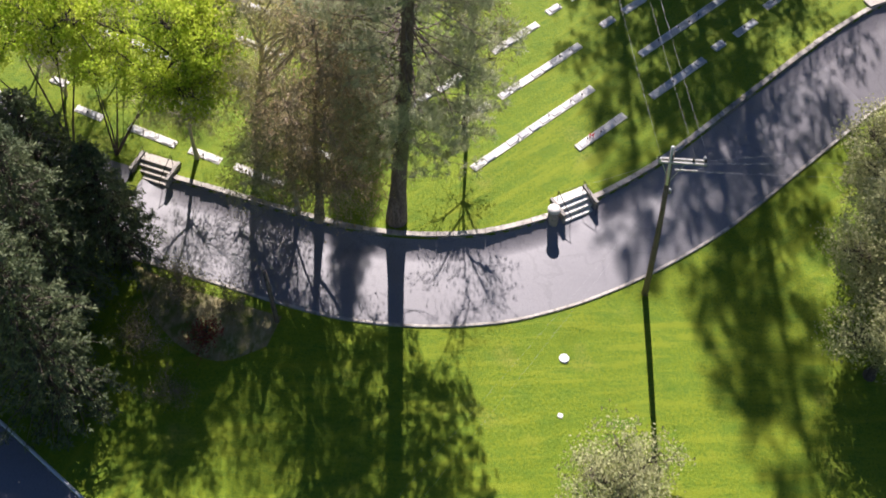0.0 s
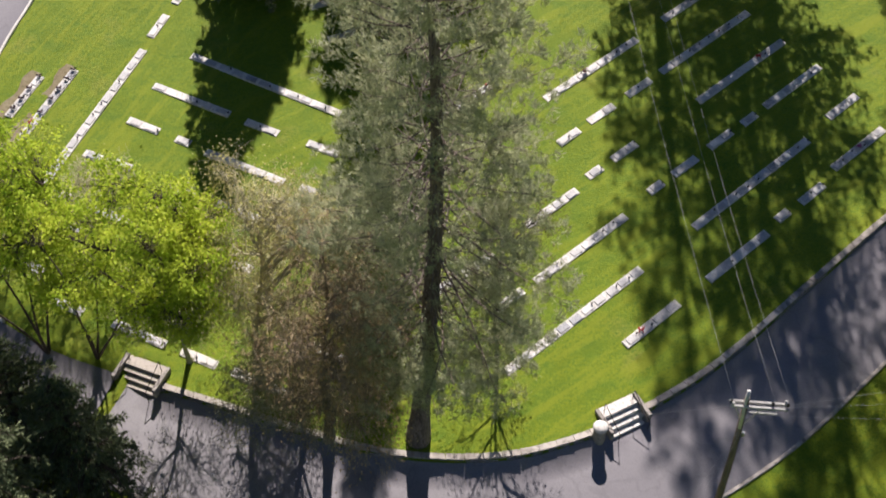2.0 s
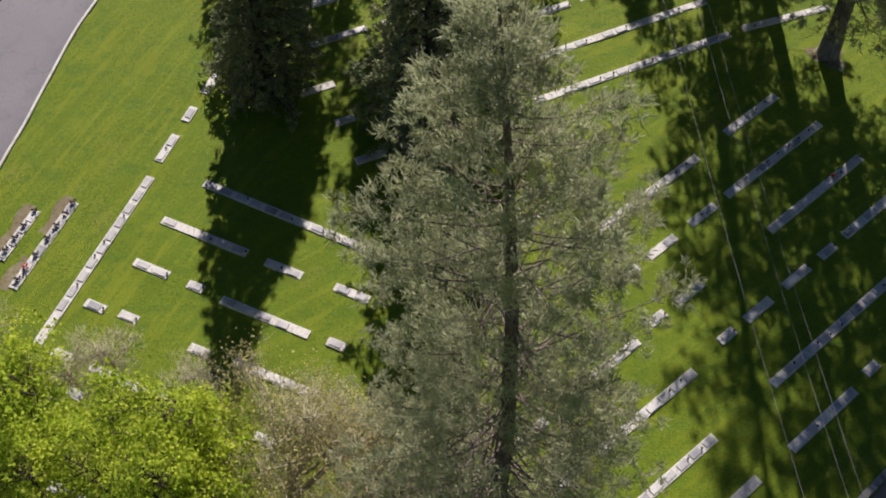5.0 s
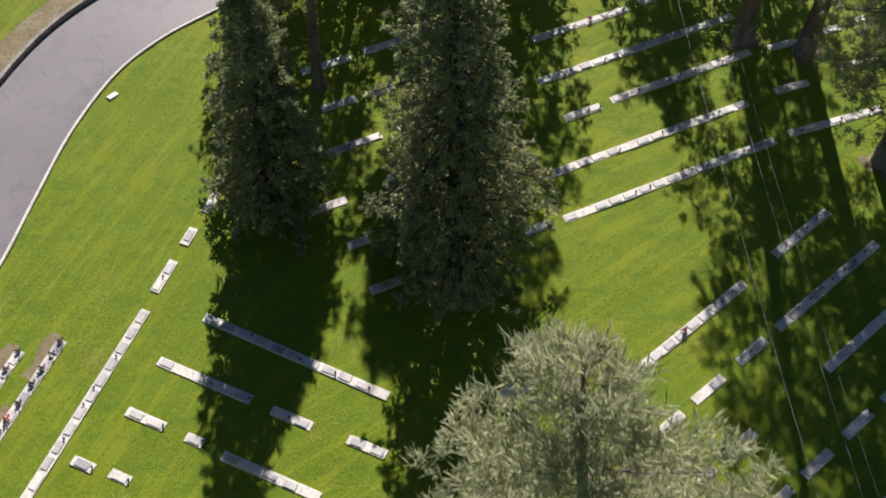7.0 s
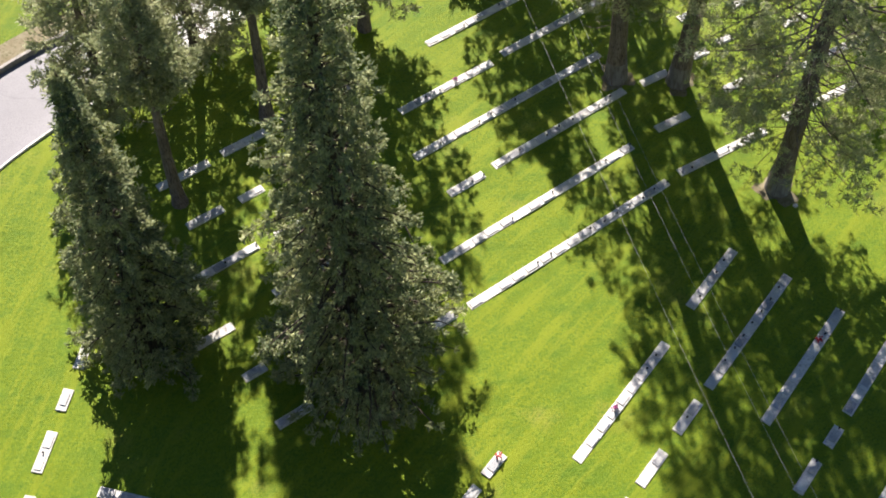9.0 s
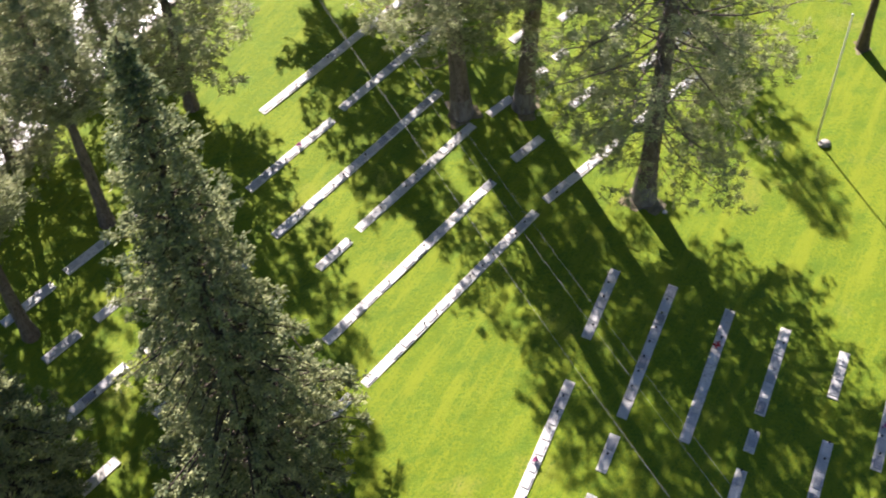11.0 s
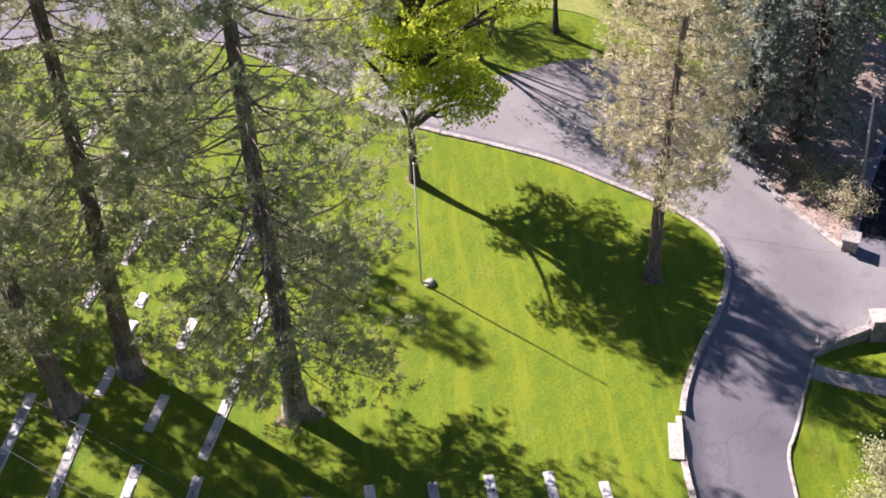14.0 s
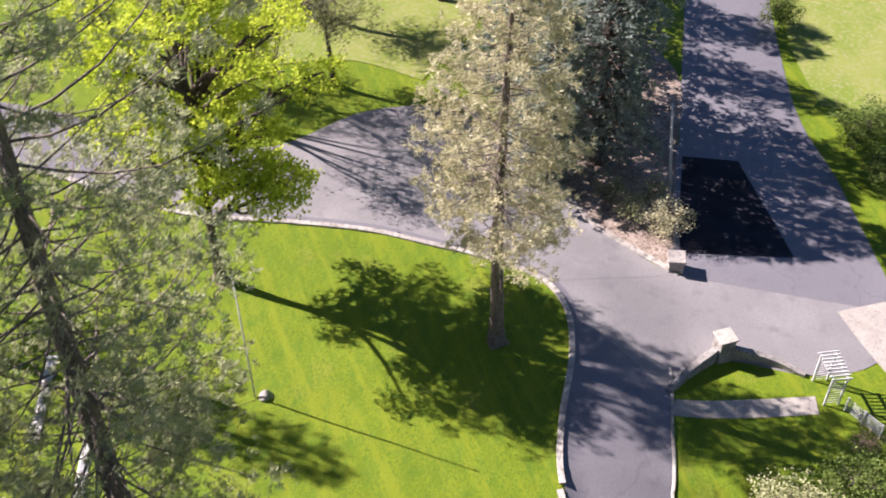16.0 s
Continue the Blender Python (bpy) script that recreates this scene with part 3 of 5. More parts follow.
def grave_row(x1, y1, x2, y2, flowers=()):
    """A strip between two plan points, with its markers; flowers: places along it, 0 to 1."""
    global strip_count
    a, b = Vector((x1 * S, y1 * S, 0)), Vector((x2 * S, y2 * S, 0))
    a.z, b.z = float(lawn_height(a.x, a.y)), float(lawn_height(b.x, b.y))
    mid, ax = (a + b) / 2, (b - a).normalized()
    mid.z = float(lawn_height(mid.x, mid.y))
    length = (b - a).length
    side = Vector((-ax.y, ax.x, 0)).normalized()
    e = 0.3
    side.z = float(lawn_height(mid.x + side.x * e, mid.y + side.y * e) - lawn_height(mid.x - side.x * e, mid.y - side.y * e)) / (2 * e)
    side = (side - ax * side.dot(ax)).normalized()
    up = ax.cross(side)
    m = Matrix((ax, side, up)).transposed().to_4x4()
    m.translation = mid + up * 0.015
    n = max(1, round(length / 0.98))
    pitch = length / n
    bm = bmesh.new()
    box_bm(bm, length, STRIP_W, 0.16, Matrix.Translation((0, 0, -0.03)), 0.015)
    row = new("grave_plinth", bm_mesh("grave_plinth", bm, CONCRETE))
    row.matrix_basis = m
    tagged(row, "long pale concrete plinth set with flat granite grave markers" if n > 1 else "short pale concrete plinth with one flat grave marker",
           "grave plinth", "grave plinths in the lawn")
    for k in range(n):
        if random.random() < 0.93:
            x = (k + 0.5) * pitch - length / 2
            part("marker", MARKERS[random.choice((0, 0, 2, 3, 3, 5, 1))], row, m=pose(x + random.uniform(-.04, .04), random.uniform(-.03, .03), 0.046, rz=random.choice((0, 180))))
            if random.random() < 0.45:
                part("vase", VASE, row, m=pose(x + pitch * 0.42, random.uniform(-.12, .12), 0.04))
    for f in flowers:
        dried = len(flowers) > 2 and random.random() < 0.85
        fl = tagged(new("bouquet", FLOWERS[2 if dried else strip_count % 2]), "small dark dried bunch in a grave vase" if dried else "small bunch of bright flowers on a grave marker", "bouquet")
        fl.matrix_basis = m @ pose((f - 0.5) * length, 0.05, 0.03)
    strip_count += 1
    return row


def rows_from(angle, spans):
    """Rows that all run one way: start point and length in plan units."""
    c, s = math.cos(radians(angle)), math.sin(radians(angle))
    for x, y, length, *fl in spans:
        grave_row(x, y, x + c * length, y + s * length, fl)


# the east plots, rows that run north-east
rows_from(42.5, [(4.57, 82.70, 10.5, 0.42), (14.67, 92.20, 5.9), (14.07, 86.30, 10.8), (16.87, 83.40, 10.5, 0.7), (22.17, 83.20, 6.9), (7.97, 80.60, 2.8), (11.17, 83.60, 2.7),
                 (5.57, 78.30, 2.2), (9.67, 77.00, 2.6), (7.67, 75.20, 1.5), (20.17, 81.30, 1.6), (17.27, 78.70, 2.6), (14.27, 75.90, 2.6), (12.27, 74.10, 1.5)])
rows_from(42.5, [(15.4, 71.1, 13.2), (23.7, 73.9, 2.7), (21.7, 72.2, 1.3), (16.0, 66.6, 6.5), (3.0, 70.4, 5.2), (3.6, 65.6, 9.2), (0.8, 63.1, 2.6), (-3.6, 64.1, 2.5),
                 (1.5, 58.3, 13.2), (9.7, 60.9, 5.4, 0.3), (26.7, 77.3, 6.3, 0.5), (27.1, 82.4, 3.7), (-1.5, 65.9, 2.8), (-1.1, 82.6, 1.8, 0.8), (-3.6, 80.2, 2.6), (-4.3, 80.3, 1.2)])
# the west plots, rows that run a little south of east
rows_from(-22.2, [(-23.8, 85.0, 13.4)])
rows_from(-21, [(-26.2, 81.6, 6.7), (-18.6, 78.6, 2.8), (-27.5, 78.0, 2.7), (-23.6, 76.5, 1.2), (-21.2, 75.4, 6.6), (-22.7, 71.7, 1.4), (-30.1, 74.6, 1.5),
                (-27.7, 73.9, 1.4), (-31.4, 70.8, 1.3), (-28.8, 69.8, 7.7), (-19.7, 70.8, 6.0), (-13.7, 76.9, 2.6), (-13.8, 72.7, 1.3)])
rows_from(-21, [(-25.1, 60.3, 4.1), (-20.2, 58.5, 2.7), (-16.6, 57.2, 4.1), (-29.5, 61.8, 2.4), (-21.6, 63.2, 2.5), (-17.7, 65.7, 1.4), (-29.9, 68.1, 1.2), (-32.0, 64.6, 1.5), (-12.0, 59.6, 3.0)])
# long rows along the west edge
rows_from(71, [(-32.5, 71.3, 14.8), (-27.4, 86.7, 2.7), (-26.1, 90.6, 1.5), (-25.1, 93.4, 2.9, 0.9), (-35.1, 75.3, 7.8, 0.08, 0.22, 0.36, 0.55, 0.7, 0.84, 0.97), (-36.5, 77.5, 4.5, 0.15, 0.4, 0.65, 0.95)])
# the north plots
rows_from(27, [(0.1, 94.4, 18.0), (-1.1, 98.2, 17.5), (4.0, 105.7, 12.7), (0.4, 103.7, 3.1), (-1.5, 107.3, 17.8), (-1.9, 111.7, 8.7, 0.6), (6.8, 116.4, 12.7), (1.2, 118.2, 15.9, 0.9),
               (-2.7, 93.1, 2.0), (-13.1, 87.7, 2.5), (-14.9, 91.2, 1.6), (-17.8, 93.9, 2.8), (-17.6, 99.0, 4.9), (-17.9, 103.4, 2.8)])
rows_from(27, [(-14.2, 105.2, 1.9), (-19.8, 107.0, 4.1), (-15.2, 109.5, 3.7), (-12.0, 101.8, 9.0), (-10.6, 112.0, 6.0), (-12.5, 97.2, 8.0)])
rows_from(21, [(17.2, 103.2, 8.1), (26.5, 107.0, 7.4), (16.7, 107.4, 3.0), (16.8, 111.9, 2.5), (21.5, 114.0, 1.5), (22.9, 110.4, 2.9), (21.6, 118.1, 2.5), (26.2, 118.8, 5.1),
               (29.7, 116.3, 2.5), (29.7, 111.8, 7.1), (23.9, 115.2, 1.4), (28.5, 124.2, 4.5), (34.5, 126.9, 4.9), (32.8, 130.0, 4.0), (37.4, 131.9, 7.7), (35.6, 123.0, 4.8)])


# ---------------------------------------------------------------- trees
def unit(v):
    return v / (np.linalg.norm(v, axis=-1, keepdims=True) + 1e-9)


class Wood:
    """Gathers limbs into one mesh."""

    def __init__(self):
        self.v, self.t, self.n = [], [], 0

    def limb(self, p, r, sides=5):
        v, f = tube(p, r, sides)
        f = [q for q in f if len(q) == 4]
        q = np.array(f) + self.n
        self.v.append(v)
        self.t += [q[:, [0, 1, 2]], q[:, [0, 2, 3]]]
        self.n += len(v)

    def sticks(self, a, b, r):
        """Many thin three-sided twigs at once."""
        n = len(a)
        d = unit(b - a)
        s = unit(np.cross(d, rng.normal(size=(n, 3)))) * np.asarray(r).reshape(-1, 1)
        u = np.cross(d, s)
        v = np.stack([a + s, a - 0.5 * s + 0.87 * u, a - 0.5 * s - 0.87 * u, b], 1).reshape(-1, 3)
        k = np.arange(n)[:, None] * 4 + self.n
        for f in ((0, 1, 3), (1, 2, 3), (2, 0, 3)):
            self.t.append(k + np.array(f))
        self.v.append(v)
        self.n += len(v)

    def mesh(self, name, mat):
        me = fast_mesh(name, np.concatenate(self.v), np.concatenate(self.t), mat)
        me.polygons.foreach_set("use_smooth", np.ones(len(me.polygons), bool))
        return me


def leaves(c, size, spread, per, lie=0.3, tall=0.75):
    """Pointed leaves, two triangles each, scattered round the centres."""
    n = len(c) * per
    p = np.repeat(c, per, 0) + rng.normal(size=(n, 3)) * spread * np.array([1, 1, tall])
    a = unit(rng.normal(size=(n, 3)) + np.array([0, 0, -0.2]))
    b = unit(np.cross(a, rng.normal(size=(n, 3)) + np.array([0, 0, lie * 3])))
    s = size * rng.uniform(0.65, 1.35, (n, 1))
    v = np.stack([p - a * s * 0.6, p + b * s * 0.42, p + a * s * 0.75, p - b * s * 0.42 + np.cross(a, b) * s * 0.12], 1).reshape(-1, 3)
    k = np.arange(n)[:, None] * 4
    return v, np.concatenate([k + np.array([0, 1, 2]), k + np.array([0, 2, 3])])


def needles(c, d, length, width, per, open_=0.75, hang=0.0):
    """Tufts of slender needle sprays that fan out from the centres along d."""
    n = len(c) * per
    p = np.repeat(c, per, 0)
    way = unit(np.repeat(d, per, 0) + rng.normal(size=(n, 3)) * open_ + np.array([0, 0, -hang]))
    L = length * rng.uniform(0.6, 1.3, (n, 1))
    s = unit(np.cross(way, rng.normal(size=(n, 3)))) * width
    p = p + rng.normal(size=(n, 3)) * length * 0.25
    v = np.stack([p - s * 0.4, p + way * L * 0.5 + s, p + way * L, p + way * L * 0.5 - s], 1).reshape(-1, 3)
    k = np.arange(n)[:, None] * 4
    return v, np.concatenate([k + np.array([0, 1, 2]), k + np.array([0, 2, 3])])


def tree_thing(name, x, y, label, category="tree", group=""):
    ob = tagged(new(name), label, category, group)
    ob.matrix_basis = Matrix.Translation((x * S, y * S, gz(x * S, y * S) - 0.1))
    return ob


def trunk_line(height, lean=(0.0, 0.0), wob=0.15, n=12):
    u = np.linspace(0, 1, n)
    ph = rng.uniform(0, 6.3, 2)
    x = lean[0] * u * height + wob * np.sin(u * 5 + ph[0]) - wob * np.sin(ph[0])
    y = lean[1] * u * height + wob * np.sin(u * 4 + ph[1]) - wob * np.sin(ph[1])
    return np.stack([x, y, u * height], -1)


def along(line, u):
    k = np.clip(np.asarray(u), 0, 1) * (len(line) - 1)
    i = np.minimum(k.astype(int), len(line) - 2)
    f = (k - i)[..., None]
    return line[i] * (1 - f) + line[i + 1] * f


def conifer(x, y, height, radius, clear, mat, label, bark=BARK_RED, whorls=40, per_whorl=6, tuft=0.45, per=14, droop=0.35, thick=0.42, lean=(0, 0), profile=None, side=3, open_=0.8, width=0.03, name="conifer", limbs=1.0, hang=None, inner=0.28, bend=0.0):
    """A conifer: a straight tapering trunk, whorls of limbs, and needle tufts along the limbs' outer parts."""
    ob = tree_thing(name, x, y, label)
    line = trunk_line(height, lean, 0.12 if height < 30 else 0.2, 14)
    wood = Wood()
    u = np.linspace(0, 1, 14)
    line[:, 0] += bend * np.sin(np.pi * u)
    wood.limb(line, thick * (1 - u) ** 0.8 * (1 + 0.6 * np.exp(-u * 30)) + 0.03, 10)
    profile = profile or (lambda w: (1 - w) ** 0.75 * min(1.0, (w + 0.05) * 7))
    cs, ds = [], []
    for i in range(whorls):
        w = (i + rng.uniform(-.3, .3)) / whorls
        w = min(max(w, 0.0), 0.985)
        h = clear + (1 - clear) * w
        o = along(line, np.array([h]))[0]
        R = radius * profile(w)
        for k in range(per_whorl):
            az = 2 * math.pi * (k + rng.uniform(-.35, .35)) / per_whorl + i * 2.4
            lump = 1 + 0.16 * math.sin(3 * az + 11 * w + x) + 0.10 * math.sin(5 * az - 23 * w + y)
            L = max(0.25, R * lump * rng.uniform(0.66, 1.12))
            rise = (0.15 + 0.55 * w) * L
            q = np.linspace(0, 1, 5)
            out = np.stack([np.cos(az) * q * L, np.sin(az) * q * L, rise * q - droop * L * q**2 * 1.5], -1)
            out[:, :2] += np.sin(q * 5.5 + rng.uniform(0, 6))[:, None] * q[:, None] * rng.normal(size=2) * 0.07 * L
            limb = o + out
            wood.limb(limb, limbs * (0.018 + 0.020 * L) * (1 - 0.85 * q), 4)
            m = max(2, int(L * side))
            t = rng.uniform(inner, 1.0, m) ** 0.8
            c = along(limb, t)
            lat = np.array([-np.sin(az), np.cos(az), 0])
            off = rng.uniform(-1, 1, (m, 1)) * (1.08 - t[:, None]) * L * 0.42
            c2 = c + lat * off + np.array([0, 0, 1]) * rng.normal(size=(m, 1)) * 0.12
            cs += [c2, limb[-1:]]
            dirs = unit(np.array([np.cos(az), np.sin(az), 0.1]) + lat * np.sign(off) * 0.5)
            ds += [dirs, unit(out[-1:] - out[-2:-1])]
            long = np.abs(off[:, 0]) > 0.3
            if long.any():
                wood.sticks(c[long], c2[long], np.full(long.sum(), 0.014))
    cs.append(line[-1:])
    ds.append(np.array([[0, 0, 1.0]]))
    v, t = needles(np.concatenate(cs), np.concatenate(ds), tuft, width, per, open_, droop * 0.6 if hang is None else hang)
    part("trunk", wood.mesh("trunk", bark), ob)
    part("crown", fast_mesh("crown", v, t, mat), ob)
    return ob


def pine(x, y, height, radius, clear, mat, label, limbs=150, tuft=0.34, per=28, thick=0.5, lean=(0, 0), profile=None, bend=0.0, hang=0.0, width=0.022, droop=0.3, dead=14, bark=BARK_RED, open_=0.9, wash=0.0, first=0.38):
    """A pine: a tall tapering trunk, spreading limbs that fork into branchlets, and round needle tufts along their outer ends."""
    ob = tree_thing("pine_tree", x, y, label)
    line = trunk_line(height, lean, 0.15, 16)
    u = np.linspace(0, 1, 16)
    line[:, 0] += bend * np.sin(np.pi * u)
    wood = Wood()
    radii = thick * ((1 - u) ** 0.85 * (1 + 0.38 * np.exp(-u * 34))) + 0.03
    wood.limb(line, radii, 10)
    up = np.array([0, 0, 1.0])
    cs, ds = [], []
    for i in range(limbs + dead):
        bare = i >= limbs
        w = rng.uniform(0, 0.35) if bare else min(0.985, max(0.0, (i + rng.uniform(-.8, .8)) / limbs) ** 1.18)
        w = max(w, 0.0)
        h = clear * (0.55 + 1.2 * w) if bare else clear + (1 - clear) * w
        o = along(line, np.array([h]))[0]
        az = i * 2.39996 + rng.normal() * 0.35
        out_dir, lat = np.array([math.cos(az), math.sin(az), 0]), np.array([-math.sin(az), math.cos(az), 0])
        lump = 1 + 0.18 * math.sin(2 * az + 7 * w + x) + 0.12 * math.sin(3 * az - 15 * w + y)
        L = max(0.3, radius * profile(w) * lump * rng.uniform(0.55, 1.12)) * (rng.uniform(0.25, 0.6) if bare else 1.0)
        q = np.linspace(0, 1, 6)[:, None]
        tip, pitch = rng.uniform(0.10, 0.35), rng.normal() * 0.14
        limb = o + out_dir * q * L + up * ((0.10 + 0.65 * w**2 + pitch) * L * q - droop * L * q * (1.9 - 1.9 * q + tip * q**3)) + lat * np.sin(q * 4 + rng.uniform(0, 6)) * q * 0.09 * L
        wood.limb(limb, (0.010 + 0.0065 * L) * (1 - 0.85 * q[:, 0]), 5)
        nb = max(2, int((2.0 + 1.15 * L) * (0.8 if bare else 1.0)))
        t = np.sort(rng.uniform(first, 0.98, nb))
        c = along(limb, t)
        side = np.where(np.arange(nb) % 2, 1.0, -1.0)[:, None]
        bl = (0.35 + 0.44 * (1 - t[:, None]) * L) * rng.uniform(0.5, 1.25, (nb, 1))
        way = unit(out_dir * 0.75 + lat * side * rng.uniform(0.5, 1.1, (nb, 1)) + up * rng.uniform(-0.25, 0.5, (nb, 1)))
        end = c + way * bl
        wood.sticks(c, end, np.full(nb, 0.012))
        if bare:
            continue
        for k in (0.3, 0.55, 0.8, 1.0):
            keep = (bl[:, 0] * k > 0.2) & (rng.uniform(size=nb) < 0.6 + 0.4 * k)
            cs.append((c + way * bl * k + rng.normal(size=(nb, 3)) * 0.13)[keep])
            ds.append(unit(way + up * 0.35)[keep])
        cs.append(limb[-2:])
        ds.append(unit(np.repeat(limb[-1:] - limb[-2:-1], 2, 0) + up * 0.2))
    cs.append(line[-2:])
    ds.append(np.array([[0, 0, 1.0], [0.2, 0, 1.0]]))
    v, t = needles(np.concatenate(cs), np.concatenate(ds), tuft, width, per, open_, hang)
    part("trunk", wood.mesh("trunk", bark), ob)
    part("crown", fast_mesh("crown", v, t, mat), ob)
    if wash:
        q = np.linspace(0.004, wash / height, 5)
        v, f = tube(along(line, q), np.interp(q, u, radii) + 0.012, 14)
        part("whitewashed_band", mesh_from("whitewashed_band", v, [g for g in f if len(g) == 4], WHITEWASH, True), ob, "faded whitewash round the trunk's foot")
    return ob


def broadleaf(x, y, lobes, trunk_h, mat, label, bark=BARK, leaf=0.16, clumps=60, per=26, spread=0.32, thick=0.28, twigs=0, twig_len=0.9, name="tree", stems=1, weep=0.0):
    """A broad tree: trunk, limbs to each lobe of the crown, branchlets to clumps of leaves near the lobes' skins. lobes: (x, y, z, r, squash)."""
    ob = tree_thing(name, x, y, label, "tree" if trunk_h > 1.2 else "shrub")
    wood = Wood()
    L = np.array([l[:3] for l in lobes])
    mid, high = L.mean(0), L[:, 2].max()
    stemlines = []
    for k in range(stems):
        a = 2 * math.pi * k / max(stems, 1) + rng.uniform(0, 1)
        fan = 0.30 * (high - trunk_h) * (stems > 1)
        e = np.array([mid[0] * 0.8 + math.cos(a) * fan, mid[1] * 0.8 + math.sin(a) * fan, trunk_h + (high - trunk_h) * 0.8])
        q = np.linspace(0, 1, 12)[:, None]
        line = np.concatenate([q ** (1.0 if stems > 1 else 1.5), q ** (1.0 if stems > 1 else 1.5), q], 1) * e + np.sin(q * 7) * rng.normal(size=3) * np.array([.10, .10, 0])
        wood.limb(line, thick * ((1 - q[:, 0]) ** 0.9 * 0.92 + 0.08) * (1 + 0.5 * np.exp(-q[:, 0] * 14)) / stems**0.5, 9)
        stemlines.append(line)
    cs = []
    for lx, ly, lz, r, squash in lobes:
        c = np.array([lx, ly, lz])
        stem = min(stemlines, key=lambda s: np.linalg.norm(s[:, :2] - c[:2], axis=1).min())
        reach = np.hypot(*(stem[:, :2] - c[:2]).T)
        fit = np.maximum(np.abs(stem[:, 2] - np.maximum(trunk_h * 0.85, c[2] - 0.75 * reach.min() - 0.5)), 0)
        f = stem[int(np.argmin(fit))]
        q = np.linspace(0, 1, 7)[:, None]
        span = np.linalg.norm(c - f)
        line = f * (1 - q) + c * q + np.array([0, 0, 0.16 * span]) * q * (1 - q) * 2 + np.sin(q * 6) * rng.normal(size=3) * 0.04 * span
        wood.limb(line, (0.02 + 0.022 * span) * (1 - 0.75 * q[:, 0]) * min(1.0, thick / 0.22), 6)
        m = int(clumps * (r / 2) ** 2)
        d = unit(rng.normal(size=(m, 3)) + np.array([0, 0, 0.25]))
        rr = r * rng.uniform(0.35, 1.08, (m, 1)) ** 0.6
        p = c + d * rr * np.array([1, 1, squash])
        start = along(line, rng.uniform(0.45, 1, m))
        mid = (start + p) / 2 + rng.normal(size=(m, 3)) * 0.12 * r
        wood.sticks(start, mid, np.full(m, 0.03))
        wood.sticks(mid, p, np.full(m, 0.018))
        if twigs:
            tw = np.repeat(p, twigs, 0)
            wood.sticks(tw + rng.normal(size=tw.shape) * 0.12, tw + unit(rng.normal(size=tw.shape) * (1 - 0.55 * min(weep, 1)) + np.repeat(d, twigs, 0) * 0.8 - np.array([0, 0, weep * 1.6])) * twig_len * rng.uniform(0.4, 1.2, (len(tw), 1)), np.full(len(tw), 0.009))
        cs.append(p)
    part("trunk", wood.mesh("trunk", bark), ob)
    if per:
        v, t = leaves(np.concatenate(cs) - np.array([0, 0, 0.35 * weep]), leaf, spread, per, tall=0.75 + 0.9 * weep)
        part("crown", fast_mesh("crown", v, t, mat), ob)
    return ob


def lobe_cloud(n, cx, cy, cz, rx, ry, rz, r0, r1, squash=0.85):
    """Lobes scattered through an ellipsoid."""
    out = []
    for k in range(n):
        d = unit(rng.normal(size=3)) * rng.uniform(0.3, 1.0) ** 0.5
        out.append((cx + d[0] * rx, cy + d[1] * ry, cz + d[2] * rz, rng.uniform(r0, r1), squash))
    return out


# the tall pine by the retaining wall
OPEN = lambda w: min(1.0, 0.5 + w * 2.2) * (1 - w) ** 0.55
TALL = lambda w: min(1.0, 0.5 + w * 2.0) * (1 - w) ** 0.5
CONE = lambda w: (1 - w) ** 0.85 * min(1.0, 0.75 + w * 3)
pine(-4.1, 53.3, 35.6, 7.6, 0.20, NEEDLE_BLUE, "very tall grey-green pine with hanging wispy foliage", 330, 0.28, 23, 0.48, bend=0.8, hang=-0.45, droop=0.36, dead=10, first=0.34, width=0.018, profile=lambda w: min(1.0, 0.5 + w * 1.6) * (1 - w) ** 0.6)
# the two dense dark conifers
conifer(-7.2, 89.5, 27.5, 5.0, 0.04, NEEDLE_SPRUCE, "dense dark conical conifer with olive-green tips on the lawn", BARK, 54, 10, 0.24, 16, 0.25, 0.5, profile=CONE, side=4.0, open_=1.2, width=0.044)
conifer(-20.2, 94.0, 18.5, 3.6, 0.03, NEEDLE_SPRUCE, "dense dark narrow conifer on the lawn", BARK, 40, 10, 0.24, 19, 0.2, 0.4, profile=CONE, side=4.0, open_=1.2, width=0.040)
# pines of the north plots
for px, py, ph, pr, cl, ln, nl in ((15.0, 112.8, 37, 6.7, 0.18, (-0.02, -0.02), 200), (19.6, 111.7, 41, 7.8, 0.20, (0.04, -0.03), 225), (23.8, 100.8, 44, 9.6, 0.115, (0.025, -0.025), 245)):
    pine(px, py, ph, pr, cl, NEEDLE_PINE, "tall open pine with a bare reddish lower trunk", nl, 0.28, 19, 0.52, ln, TALL, wash=1.6, width=0.027, hang=-0.1, dead=10, first=0.3)
pine(49.7, 87.0, 26.0, 5.4, 0.33, NEEDLE_GOLD, "slim golden-green pine with bare dead lower limbs beside the road", 205, 0.27, 17, 0.40, profile=OPEN, dead=26)
